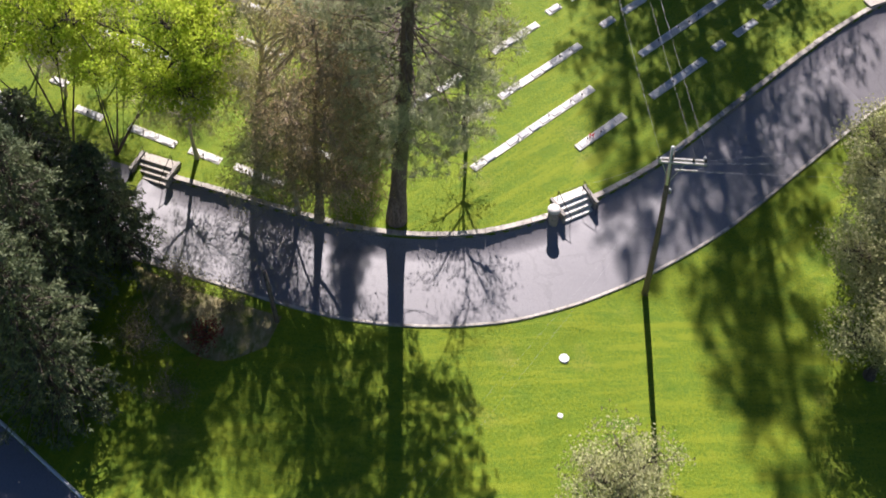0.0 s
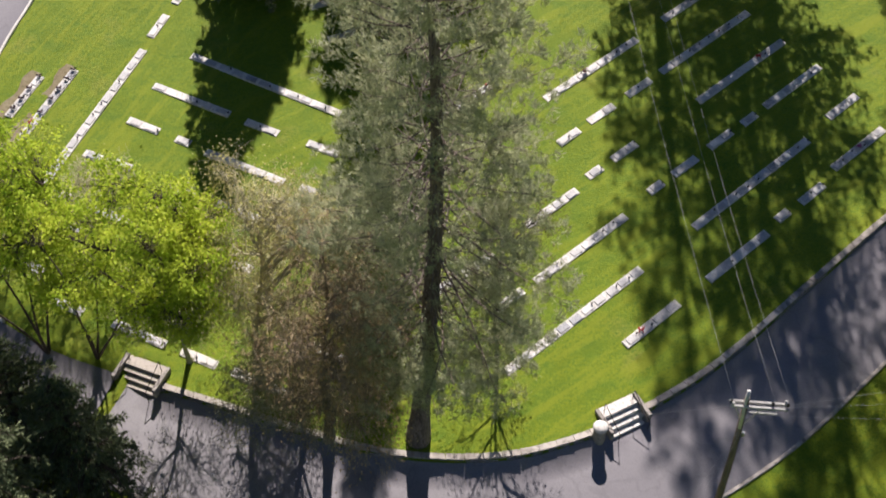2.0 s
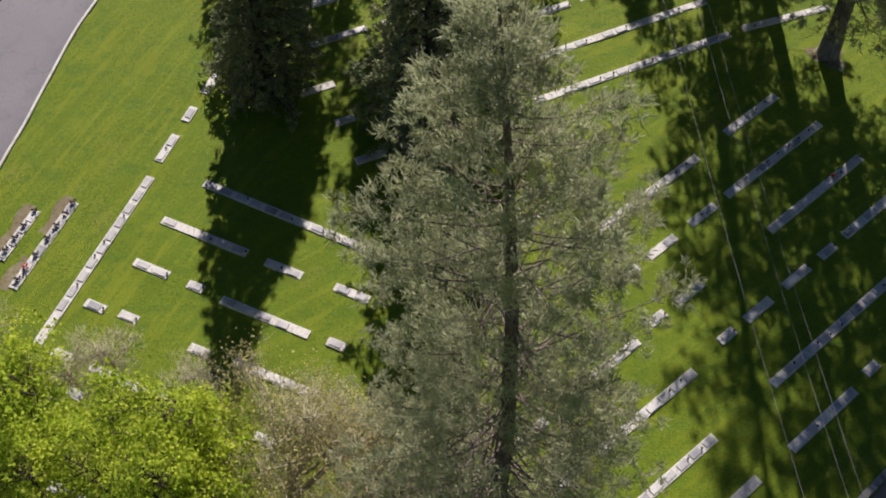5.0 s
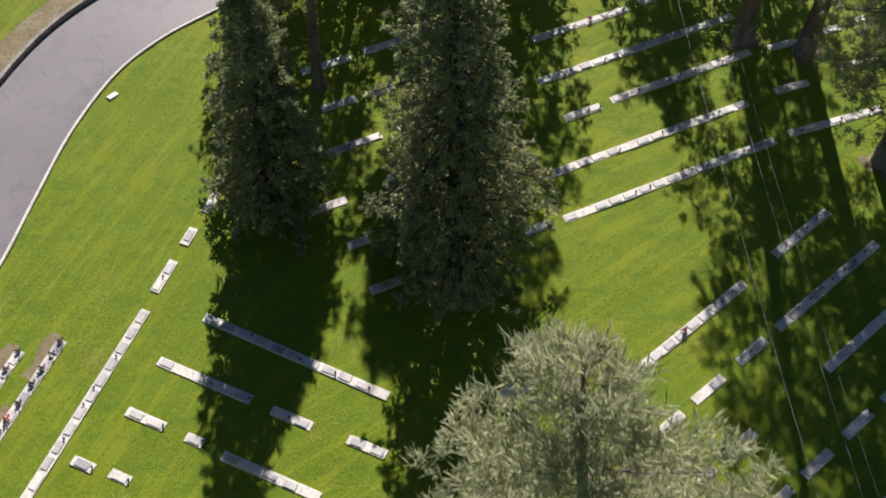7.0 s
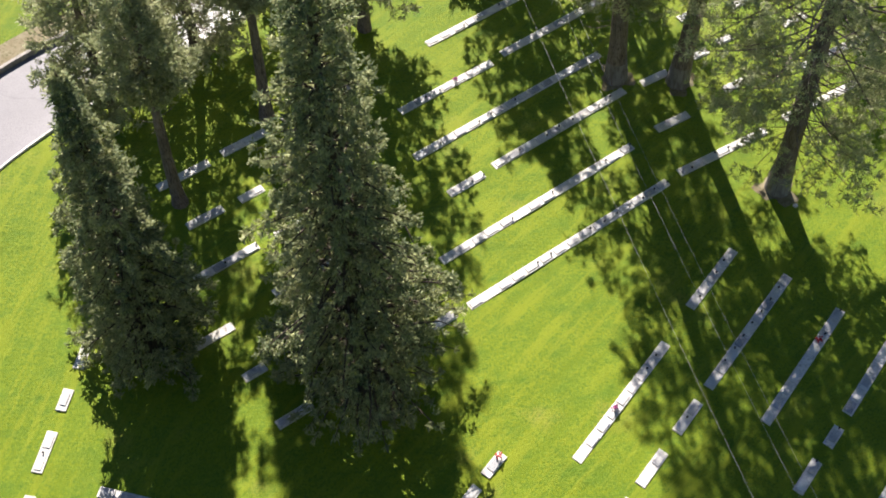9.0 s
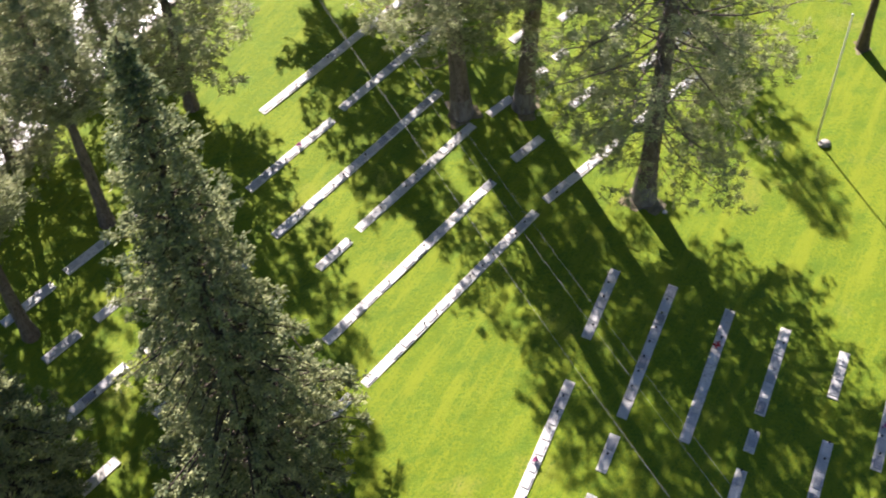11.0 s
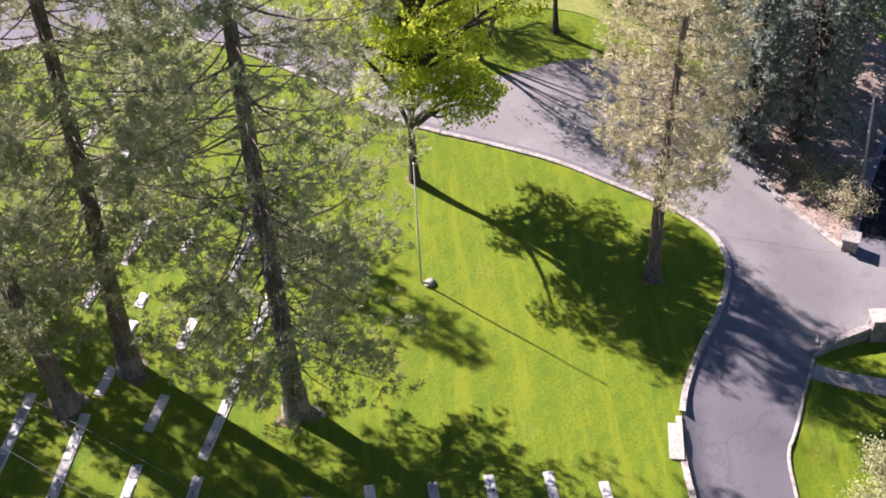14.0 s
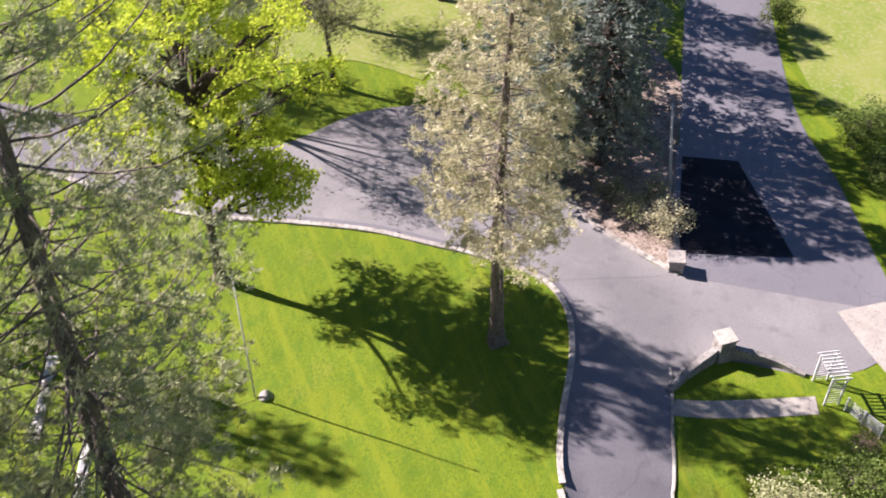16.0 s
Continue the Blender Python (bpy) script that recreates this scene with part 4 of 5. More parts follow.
# pines behind the north plots
for px, py, ph, pr, cl in ((-11.7, 112.6, 18, 3.6, 0.48), (-18.3, 105.6, 16, 3.0, 0.5), (-3.4, 120.6, 23, 5.6, 0.12), (-22.5, 114.0, 12, 4.0, 0.1), (-16.5, 120.0, 14, 5.2, 0.08), (-7.5, 126.0, 20, 6.0, 0.06), (9.0, 129.0, 15, 4.6, 0.18), (17.0, 128.2, 18, 5.2, 0.18), (34.8, 121.0, 16.5, 3.8, 0.34)):
    pine(px, py, ph, pr, cl, NEEDLE_PINE, "grey-green pine behind the grave rows", 130 if px < 20 else 60, 0.34, 13, 0.34, profile=OPEN, dead=6, width=0.045 if px < 20 else 0.034, first=0.2)
# leafy trees of the lawn's edges
broadleaf(47.2, 107.3, lobe_cloud(56, 1.2, 0.6, 14.6, 6.2, 7.6, 4.0, 0.9, 1.5, 0.6) + lobe_cloud(30, 0.6, 0.4, 10.0, 5.6, 6.6, 2.4, 0.9, 1.5, 0.6), 4.8, LEAF_YELLOW, "round-crowned tree in fresh yellow-lime leaf on the lawn", leaf=0.16, clumps=44, per=28, spread=0.26, thick=0.3)
broadleaf(-29.0, 58.0, lobe_cloud(42, -0.8, -0.5, 12.0, 4.8, 4.0, 4.2, 1.1, 1.9, 0.8), 3.0, LEAF_LIME, "spreading tree in bright lime-green leaf by the wall", leaf=0.12, clumps=42, per=36, spread=0.21, thick=0.15, stems=4)
broadleaf(-25.6, 57.6, lobe_cloud(46, 4.2, -1.2, 10.4, 5.0, 3.8, 3.8, 1.1, 1.8, 0.8), 2.6, LEAF_LIME, "tree in bright lime-green leaf with forked stems", leaf=0.12, clumps=40, per=36, spread=0.21, thick=0.13, stems=5)
broadleaf(-9.8, 52.9, lobe_cloud(28, 1.7, -2.0, 9.6, 2.6, 2.4, 8.2, 1.2, 1.9, 1.1), 2.0, LEAF_RUSSET, "tall budding tree with hanging russet twigs beside the pine", TWIG, 0.10, 44, 11, 0.4, 0.24, 8, 1.1, weep=0.8)
broadleaf(-14.8, 57.4, lobe_cloud(34, 1.2, 0.4, 8.2, 4.0, 3.6, 6.6, 1.2, 2.0, 1.0), 2.0, LEAF_TAN, "budding tree with hanging pale straw-coloured twigs", TWIG_PALE, 0.09, 44, 16, 0.4, 0.2, 8, 1.0, weep=0.8)
broadleaf(-19.5, 57.8, lobe_cloud(10, 0, 0, 5.0, 2.4, 2.2, 2.6, 1.1, 1.6, 1.0), 1.8, LEAF_OLIVE, "small budding tree with pale olive twigs by the wall", TWIG_PALE, 0.08, 55, 9, 0.35, 0.14, 7, 0.8, weep=0.6)
broadleaf(0.8, 62.6, lobe_cloud(14, 0, 0, 7.4, 2.6, 2.2, 3.0, 1.0, 1.6), 2.6, LEAF_OLIVE, "small open tree in early leaf behind the pine", BARK, 0.11, 36, 7, 0.3, 0.16, 4, 0.7)
broadleaf(-11.5, 53.6, lobe_cloud(13, 0, -0.3, 4.4, 3.4, 2.2, 2.8, 1.1, 1.8), 1.4, LEAF_OLIVE, "low budding tree with drooping olive twigs by the wall", TWIG_PALE, 0.10, 60, 9, 0.35, 0.16, 8, 1.0, weep=0.8)
broadleaf(36.9, 123.4, lobe_cloud(16, 0.3, 0.3, 5.6, 2.2, 2.2, 1.8, 0.8, 1.3), 1.4, LEAF_LIME, "small forked tree in fresh lime-green leaf among the graves", leaf=0.13, clumps=50, per=14, thick=0.15, stems=2)
# bare pale trees of the west plots
for bx, by, h, r in ((-26.6, 66.2, 6.4, 2.2), (-33.2, 66.2, 6.8, 2.6), (-20.9, 67.0, 4.2, 1.3), (-30.5, 63.0, 5.0, 1.8)):
    broadleaf(bx, by, lobe_cloud(9, 0, 0, h * 0.68, r, r, h * 0.26, 0.9, 1.4, 1.0), h * 0.25, LEAF_TAN, "small nearly bare tree with a haze of pale twigs", TWIG_PALE, 0.06, 70, 2, 0.3, 0.12, 9, 0.75, stems=2)
# dark evergreens to the south-west; first three stand in for the slope's shade
for px, py, h, r in ((-26.5, 43.5, 16.0, 3.6), (-25.0, 37.0, 15.5, 3.6), (-31.5, 40.0, 16.5, 4.0), (-30.5, 49.5, 13.5, 3.6), (-23.8, 49.2, 9.5, 2.9), (-27.6, 50.2, 12.0, 3.6)):
    conifer(px, py, h, r, 0.05, LEAF_DARK, "tall dark evergreen tree with dense hanging foliage, in a group partly standing in for shade", BARK, 36, 7, 0.30, 12, 0.5, 0.3, side=2.5, name="evergreen_tree", profile=OPEN, width=0.038, open_=1.1)
# trees beyond the road on the east
for px, py, h, r, n in ((33.0, 57.5, 8.5, 2.6, 16), (38.5, 64.3, 7.5, 2.1, 14), (31.0, 50.0, 9.5, 2.8, 18), (30.3, 43.5, 9.5, 2.8, 18), (36.0, 50.0, 9, 3.2, 16)):
    broadleaf(px, py, lobe_cloud(n, 0, 0, h * 0.6, r, r, h * 0.36, 1.2, 1.9), 2.0, LEAF_OAK, "broad grey-green evergreen oak beside the road", BARK, 0.12, 60, 26, 0.32, 0.28)
conifer(35.2, 60.6, 6.5, 2.2, 0.04, LEAF_DARK, "dark dense evergreen tree beside the road", BARK, 26, 8, 0.28, 16, 0.3, 0.22, side=3.0, name="evergreen_tree", profile=OPEN, width=0.034, open_=1.1)
broadleaf(10.6, 31.2, lobe_cloud(18, 0, 0, 5.6, 2.1, 2.1, 2.9, 1.0, 1.5), 2.0, LEAF_OAK, "rounded pale olive-green tree on the lawn", BARK, 0.11, 60, 26, 0.28, 0.2)
broadleaf(44.0, 61.5, lobe_cloud(12, 0, 0, 4.0, 2.2, 2.2, 2.0, 1.0, 1.5), 1.4, LEAF_GREEN, "fresh green rounded tree beyond the road", BARK, 0.13, 60, 26, 0.3, 0.2)
# the planted island at the junction
for px, py, h, r in ((74.5, 84.5, 20, 4.8), (83.0, 86.0, 21, 5.0), (79.5, 93.0, 18, 4.4), (70.5, 88.4, 14, 3.6), (92.0, 90.5, 16, 4.6), (101.0, 92.0, 15, 4.6)):
    conifer(px, py, h, r, 0.06, NEEDLE_CEDAR, "broad blue-grey cedar in the planted island", BARK, 34, 7, 0.36, 10 if px < 84 else 7, 0.3, 0.4, side=2.5, name="cedar", profile=OPEN, width=0.062)
broadleaf(67.6, 77.2, lobe_cloud(9, 0, 0, 1.8, 1.0, 1.0, 1.2, 0.6, 0.9), 0.6, NEEDLE_GOLD, "small golden-green shrub in the bark bed", BARK, 0.09, 90, 22, 0.22, 0.08, name="shrub")
broadleaf(51.9, 60.4, lobe_cloud(7, 0, 0, 0.9, 0.9, 0.9, 0.5, 0.5, 0.8), 0.3, LEAF_RUSSET, "low brown twiggy shrub beside the picket fence", TWIG, 0.08, 80, 8, 0.2, 0.06, 5, 0.4, name="shrub")
for px, py in ((70.0, 82.5), (71.5, 79.5), (68.3, 80.6)):
    broadleaf(px, py, lobe_cloud(7, 0, 0, 0.9, 1.0, 1.0, 0.5, 0.5, 0.8), 0.3, LEAF_OAK, "low grey-green shrub in the bark bed", BARK, 0.08, 90, 20, 0.2, 0.06, name="shrub")
for px, py, r in ((82.5, 60.0, 1.6), (86.5, 62.5, 1.9), (90.5, 61.0, 1.7), (103.5, 71.2, 1.6), (79.0, 57.5, 1.6)):
    broadleaf(px, py, lobe_cloud(9, 0, 0, r, r * 0.8, r * 0.8, r * 0.6, r * 0.5, r * 0.75), 0.5, LEAF_GREEN, "rounded green shrub beyond the road", BARK, 0.12, 60, 24, 0.26, 0.1, name="shrub")
# trees north-east of the loop
for px, py, h in ((69.0, 122.0, 13), (82.0, 113.0, 13), (90.0, 104.0, 12)):
    broadleaf(px, py, lobe_cloud(14, 0, 0, h * 0.66, 3.4, 3.4, h * 0.25, 1.4, 2.0), h * 0.35, LEAF_OLIVE, "half-bare tree in early leaf beyond the road", BARK, 0.12, 50, 10, 0.36, 0.28, 5, 0.9)
broadleaf(64.2, 111.6, lobe_cloud(18, 0, 0, 9.0, 4.2, 3.6, 2.6, 1.2, 1.9), 2.0, LEAF_OLIVE, "many-stemmed half-bare tree in early leaf beyond the road", BARK, 0.12, 44, 8, 0.36, 0.34, 5, 0.9, stems=6)
broadleaf(72.6, 108.5, lobe_cloud(14, 0, 0, 7.0, 3.4, 3.2, 2.2, 1.2, 1.8), 2.2, LEAF_OAK, "grey-green tree on the bank beyond the road", BARK, 0.12, 50, 16, 0.34, 0.26, 3, 0.8)
# shrubs under the front trees
broadleaf(-16.8, 42.4, lobe_cloud(6, 0, 0, 0.9, 0.9, 0.8, 0.5, 0.5, 0.8), 0.3, LEAF_RED, "low shrub with dark red leaves on the slope", BARK, 0.09, 90, 18, 0.2, 0.06, name="shrub")
for px, py, r in ((-19.0, 46.2, 1.3), (-15.8, 45.3, 1.1), (-21.0, 42.0, 1.3), (-18.5, 38.5, 1.0)):
    broadleaf(px, py, lobe_cloud(8, 0, 0, r, r, r, r * 0.5, r * 0.5, r * 0.8), 0.4, LEAF_OLIVE, "straggly olive shrub on the rough slope", TWIG, 0.08, 70, 12, 0.25, 0.06, 4, 0.5, name="shrub")

# ---------------------------------------------------------------- junction, island and paths
def line_of(pts, n=40):
    p = catmull(np.array(pts) * S, 10)
    s = np.r_[0, np.cumsum(np.hypot(*np.diff(p, axis=0).T))]
    q = np.linspace(0, s[-1], n)
    return np.stack([np.interp(q, s, p[:, 0]), np.interp(q, s, p[:, 1])], -1)


def strip_sheet(name, left, right, lift, mat, label, category, across=14, n=40):
    return sheet(name, line_of(left, n), line_of(right, n), lift, mat, across, label, category)


strip_sheet("road_junction", [(51.0, 74.6), (55.6, 71.4), (57.0, 64.4), (60.2, 59.6), (67, 56.5)], [(55.6, 83.8), (60.6, 84.0), (64.4, 76.8), (72, 77.4), (80, 78.4)], 0.038, DUSTY_ASPHALT, "wide dusty pale grey asphalt junction", "road")
strip_sheet("road_east", [(63.3, 75.8), (78.7, 77.9), (101.9, 80.9), (135, 85)], [(66.5, 57.5), (81.0, 63.6), (93.8, 69.3), (135, 78)], 0.044, ASPHALT, "grey asphalt road with tree shade on it", "road")
strip_sheet("road_north", [(57.0, 85.0), (58, 90), (57.6, 96), (55.6, 105), (53.5, 112), (51.5, 121)], [(63.2, 76.0), (65.9, 82.7), (69.4, 87.1), (74.0, 97.0), (70.5, 104.5), (62.5, 110), (59, 118)], 0.046, DUSTY_ASPHALT, "dusty grey asphalt road widening to the north", "road")
# a near-black piece laid over the start of the east road
strip_sheet("road_patch", [(66.0, 75.8), (71, 76.6), (78.5, 77.5)], [(69.4, 66.6), (73.0, 68.6), (80.0, 72.6)], 0.052, DARK_ASPHALT, "near-black patch in the asphalt road", "road", 6, 10)
strip_sheet("bark_bed", [(63.5, 76.0), (65.9, 82.7), (69.4, 87.1), (73.5, 94.5)], [(64.2, 76.1), (78.7, 78.1), (90, 79.6), (96, 85)], 0.075, MULCH, "planting bed of brown bark and leaf litter", "bark bed")
bed_edge = line_of([(63.3, 75.6), (65.7, 82.7), (69.2, 87.1), (73, 94), (76.5, 100.3)], 50)
kerb("kerb_island", bed_edge, 0.45, 0.12, 0.4, KERB, "broken pale stone edging of the planting bed")
strip_sheet("path", [(50.5, 73.7), (52.9, 68.5), (55.1, 63.9)], [(48.9, 73.8), (51.2, 68.3), (53.5, 63.5)], 0.03, BEIGE, "pale concrete footpath across the grass", "path", 4, 16)
strip_sheet("rough_bank", [(-22.6, 48.4), (-19.0, 46.9), (-15.0, 45.8), (-11.8, 45.0)], [(-21.4, 45.0), (-18.6, 42.2), (-15.6, 41.2), (-12.6, 42.6)], 0.035, STRAW, "rough bank of straw-coloured dead grass below the road", "bank", 8, 24)
strip_sheet("dry_field", [(92, 65.8), (100, 69.4), (110, 71.5), (132, 76.0)], [(95, 50), (106, 49), (118, 47), (135, 44)], 0.03, DRY_GRASS, "pale dry grass beyond the road", "field")
strip_sheet("dry_bank", [(73.0, 114.0), (76.6, 108.4), (76.8, 101.6)], [(86, 124), (92, 112), (93, 99)], 0.05, DRY_GRASS, "dry pale bank beyond the road", "bank", 8, 20)
strip_sheet("pavement", [(64.6, 62.8), (62.4, 61.2), (60.2, 59.4), (55, 55)], [(69.5, 56.0), (68, 54.5), (65, 52.0), (60, 48)], 0.06, BEIGE, "pale beige concrete apron beside the road", "pavement", 6, 16)
strip_sheet("road_south_west", [(-150, 124), (-90, 80.5), (-52, 52.6), (-40, 43.9), (-29.2, 35.6), (-22.4, 30.4), (-8, 19.5), (30, -9), (90, -54)], [(-154, 117), (-94, 74), (-56, 46), (-44, 37.5), (-33.6, 29.8), (-27, 24.7), (-13, 14), (25, -15), (85, -60)], 0.03, ASPHALT, "grey asphalt road in deep tree shade", "road", 7, 120)
verge = road_edge(loop_part(n_front + n_right + 5, n_front + n_right + n_back + 7.5))
sheet("verge", verge + normals(verge) * 0.25, verge + normals(verge) * 2.0, 0.05, EARTH, 5, "sandy bare verge beside the road", "verge")
bm = bmesh.new()
landing_at = pose(37.1 * S, 79.0 * S, float(lawn_height(37.1 * S, 79.0 * S)) + 0.0, 0, 0, 28)
box_bm(bm, 2.4, 0.8, 0.24, bevel=0.02)
slab = tagged(new("landing_slab", bm_mesh("landing_slab", bm, BEIGE)), "pale concrete landing beside the kerb", "landing", kind="structure")
slab.matrix_basis = landing_at


# ---------------------------------------------------------------- gate pillars, stone wings, arbor and fence
def stone_run(name, pts, heights, width, label):
    """A low wall of rough stones with a sloping top, stone by stone."""
    line = line_of(pts, 60)
    s = resample(line, 0.5)
    ob = tagged(new(name), label, "stone wall")
    ob.matrix_basis = Matrix.Translation((s[0, 0], s[0, 1], gz(*s[0])))
    base = Vector((s[0, 0], s[0, 1], gz(*s[0])))
    tops = [gz(*q) + heights[0] * (1 - k / (len(s) - 1)) + heights[1] * k / (len(s) - 1) for k, q in enumerate(s)]
    for i in range(len(s) - 1):
        u = i / max(1, len(s) - 2)
        h = heights[0] * (1 - u) + heights[1] * u
        d = s[i + 1] - s[i]
        c = (s[i] + s[i + 1]) / 2
        z = gz(*c)
        levels = max(1, int(h / 0.22))
        for k in range(levels):
            bm = bmesh.new()
            box_bm(bm, 0.5 * random.uniform(1.0, 1.15), width * random.uniform(0.88, 1.08), h / levels * 1.02, bevel=0.03)
            for v in bm.verts:
                v.co += Vector((random.uniform(-.012, .012), random.uniform(-.018, .018), random.uniform(-.008, .008)))
            part("stone", bm_mesh("stone", bm, STONE), ob, m=Matrix.Translation(Vector((c[0], c[1], z + h / levels * (k + 0.5) - 0.04)) - base) @ Matrix.Rotation(math.atan2(d[1], d[0]), 4, "Z") @ Matrix.Rotation(-math.atan2(tops[i + 1] - tops[i], float(np.hypot(*d))), 4, "Y"))
    return ob


def gate_pillar(x, y, turn, courses=7, top=None):
    ob = tagged(new("gate_pillar"), "square rough stone gate pillar with a pale flat cap", "pillar")
    ob.matrix_basis = Matrix.Translation((x * S, y * S, gz(x * S, y * S) - 0.05)) @ Matrix.Rotation(radians(turn), 4, "Z")
    for k in range(courses):
        for a in range(4):
            bm = bmesh.new()
            long = 0.62 + 0.06 * random.random()
            box_bm(bm, long, 0.36, 0.26, bevel=0.025)
            for v in bm.verts:
                v.co += Vector((random.uniform(-.015, .015), random.uniform(-.02, .02), random.uniform(-.008, .008)))
            part("stone", bm_mesh("stone", bm, STONE), ob, m=Matrix.Rotation(radians(90 * a + 0), 4, "Z") @ Matrix.Translation((0.17 * (1 if k % 2 else -1), 0.3, 0.13 + 0.262 * k)))
    bm = bmesh.new()
    box_bm(bm, 1.16, 1.16, 0.14, Matrix.Translation((0, 0, 0.262 * courses + 0.076)), 0.03)
    part("cap", bm_mesh("cap", bm, top or BEIGE), ob, "flat cap")
    return ob


gate_pillar(56.2, 71.1, 35)
gate_pillar(64.1, 75.9, 12, 4, STONE)
stone_run("stone_wing_wall", [(55.6, 71.6), (53.2, 73.2), (51.0, 74.3)], (1.1, 0.35), 0.42, "low rough stone wing wall sloping down from the pillar")
stone_run("stone_wing_wall", [(56.4, 70.4), (57.0, 67.4), (56.8, 64.8)], (1.0, 0.3), 0.42, "low rough stone wing wall beside the junction")


def slat_fence(x1, y1, x2, y2, height):
    a, b = np.array((x1, y1)) * S, np.array((x2, y2)) * S
    d = b - a
    length, z = float(np.hypot(*d)), gz(*((a + b) / 2))
    ob = tagged(new("fence"), "white painted slatted fence panel beside the path", "fence")
    ob.matrix_basis = Matrix.Translation((a[0], a[1], z - 0.05)) @ Matrix.Rotation(math.atan2(d[1], d[0]), 4, "Z")
    for x in (0, length / 2, length):
        bm = bmesh.new()
        box_bm(bm, 0.1, 0.1, height + 0.1, Matrix.Translation((x, 0, (height + 0.1) / 2)), 0.01)
        part("post", bm_mesh("post", bm, WHITE), ob)
    for k in range(7):
        bm = bmesh.new()
        box_bm(bm, length, 0.03, 0.05, Matrix.Translation((length / 2, 0.05, 0.16 + (height - 0.2) * k / 6)), 0.006)
        part("slat", bm_mesh("slat", bm, WHITE), ob)
    return ob


slat_fence(54.7, 61.7, 52.9, 59.2, 1.15)


def arbor(x, y, turn, span=1.9, deep=1.25, height=2.35):
    """A garden arbor over the path: four posts, two slatted sides, and a roof of close slats on two beams."""
    ob = tagged(new("garden_arbor"), "white painted wooden garden arbor over the footpath", "arbor")
    ob.matrix_basis = Matrix.Translation((x * S, y * S, gz(x * S, y * S) - 0.05)) @ Matrix.Rotation(radians(turn), 4, "Z")

    def bar(name, sx, sy, sz, at, bevel=0.008):
        bm = bmesh.new()
        box_bm(bm, sx, sy, sz, Matrix.Translation(at), bevel)
        part(name, bm_mesh(name, bm, WHITE), ob)

    for side in (-1, 1):
        for end in (-1, 1):
            bar("post", 0.1, 0.1, height, (end * (deep / 2 - 0.05), side * (span / 2 - 0.05), height / 2))
        for k in range(9):
            bar("side_slat", deep - 0.2, 0.03, 0.05, (0, side * (span / 2 - 0.05), 0.25 + k * 0.22))
        bar("beam", 0.07, span + 0.3, 0.14, (side * (deep / 2 - 0.05), 0, height + 0.07))
    for k in range(9):
        bar("roof_slat", deep + 0.25, 0.06, 0.11, (0, (k / 8 - 0.5) * (span + 0.16), height + 0.197))
    return ob


arbor(55.8, 63.2, -65, deep=1.0)

# ---------------------------------------------------------------- utility pole and its wires
PX, PY = 14.35 * S, 48.7 * S
PZ = gz(PX, PY) - 0.15
POLE_TOP = 11.35
pole = tagged(new("utility_pole"), "weathered wooden utility pole with two crossarms beside the road", "utility pole")
pole.matrix_basis = Matrix.Translation((PX, PY, PZ))
v, f = tube([(0, 0, 0), (-0.04, 0.1, 3.5), (-0.12, 0.27, 7), (-0.28, 0.62, POLE_TOP)], [0.19, 0.175, 0.15, 0.12], 12)
part("mast", mesh_from("mast", v, f, POLE_WOOD, True), pole)
v, f = tube([(-0.23, 0.38, 9.3), (-0.30, 0.55, 11.0), (-0.33, 0.62, 11.9)], [0.085, 0.085, 0.08], 10)
part("pole_extension", mesh_from("pole_extension", v, f, WHITE, True), pole, "pale grey upper pole section")
ARM = Matrix.Translation((0.15, 0.55, 10.9)) @ Matrix.Rotation(radians(-3), 4, "Z")
for dz, dy in ((0.0, -0.12), (0.0, 0.14)):
    bm = bmesh.new()
    box_bm(bm, 2.5, 0.10, 0.12, ARM @ Matrix.Translation((0.15, dy, dz)), 0.01)
    arm = part("crossarm", bm_mesh("crossarm", bm, GREY_WOOD), pole, "weathered grey wooden crossarm")
bm = bmesh.new()
box_bm(bm, 1.2, 0.07, 0.09, ARM @ Matrix.Translation((0.5, 0.1, -0.75)), 0.01)
part("lower_arm", bm_mesh("lower_arm", bm, GREY_WOOD), pole)
for k, (x, y, z) in enumerate(((-1.05, 0.0, 0.06), (0.72, 0.0, 0.06), (1.35, 0.0, 0.06), (-1.0, -0.12, 0.06), (1.3, 0.14, 0.06))):
    v, f = tube([(x, y, z), (x, y, z + 0.06), (x, y, z + 0.1), (x, y, z + 0.18), (x, y, z + 0.24)], [0.05, 0.075, 0.045, 0.075, 0.03], 10)
    ob = part("insulator", mesh_from("insulator", v, f, WHITE if k > 2 else DARK_STEEL, True), arm, m=ARM)
v, f = tube([(-0.03, 0.30, 8.7), (0.02, 0.36, 8.7), (0.02, 0.36, 8.95)], [0.07, 0.09, 0.06], 8)
part("bracket", mesh_from("bracket", v, f, STEEL, True), pole)
v, f = tube([(0.5, 0.5, 10.8), (-0.12, 0.4, 9.6)], [0.02, 0.02], 6)
part("brace", mesh_from("brace", v, f, STEEL), pole)
v, f = tube([(-0.7, 0.5, 10.8), (-0.2, 0.42, 9.6)], [0.02, 0.02], 6)
part("brace", mesh_from("brace", v, f, STEEL), pole)


def wire(a, b, sag, label="thin grey overhead power line", radius=0.0045):
    q = np.linspace(0, 1, 40)[:, None]
    p = np.array(a) * (1 - q) + np.array(b) * q
    p[:, 2] -= sag * 4 * q[:, 0] * (1 - q[:, 0])
    v, f = tube(p, [radius] * 40, 5)
    return tagged(new("power_line", mesh_from("power_line", v, f, WIRE, True)), label, "power line", "overhead power lines")


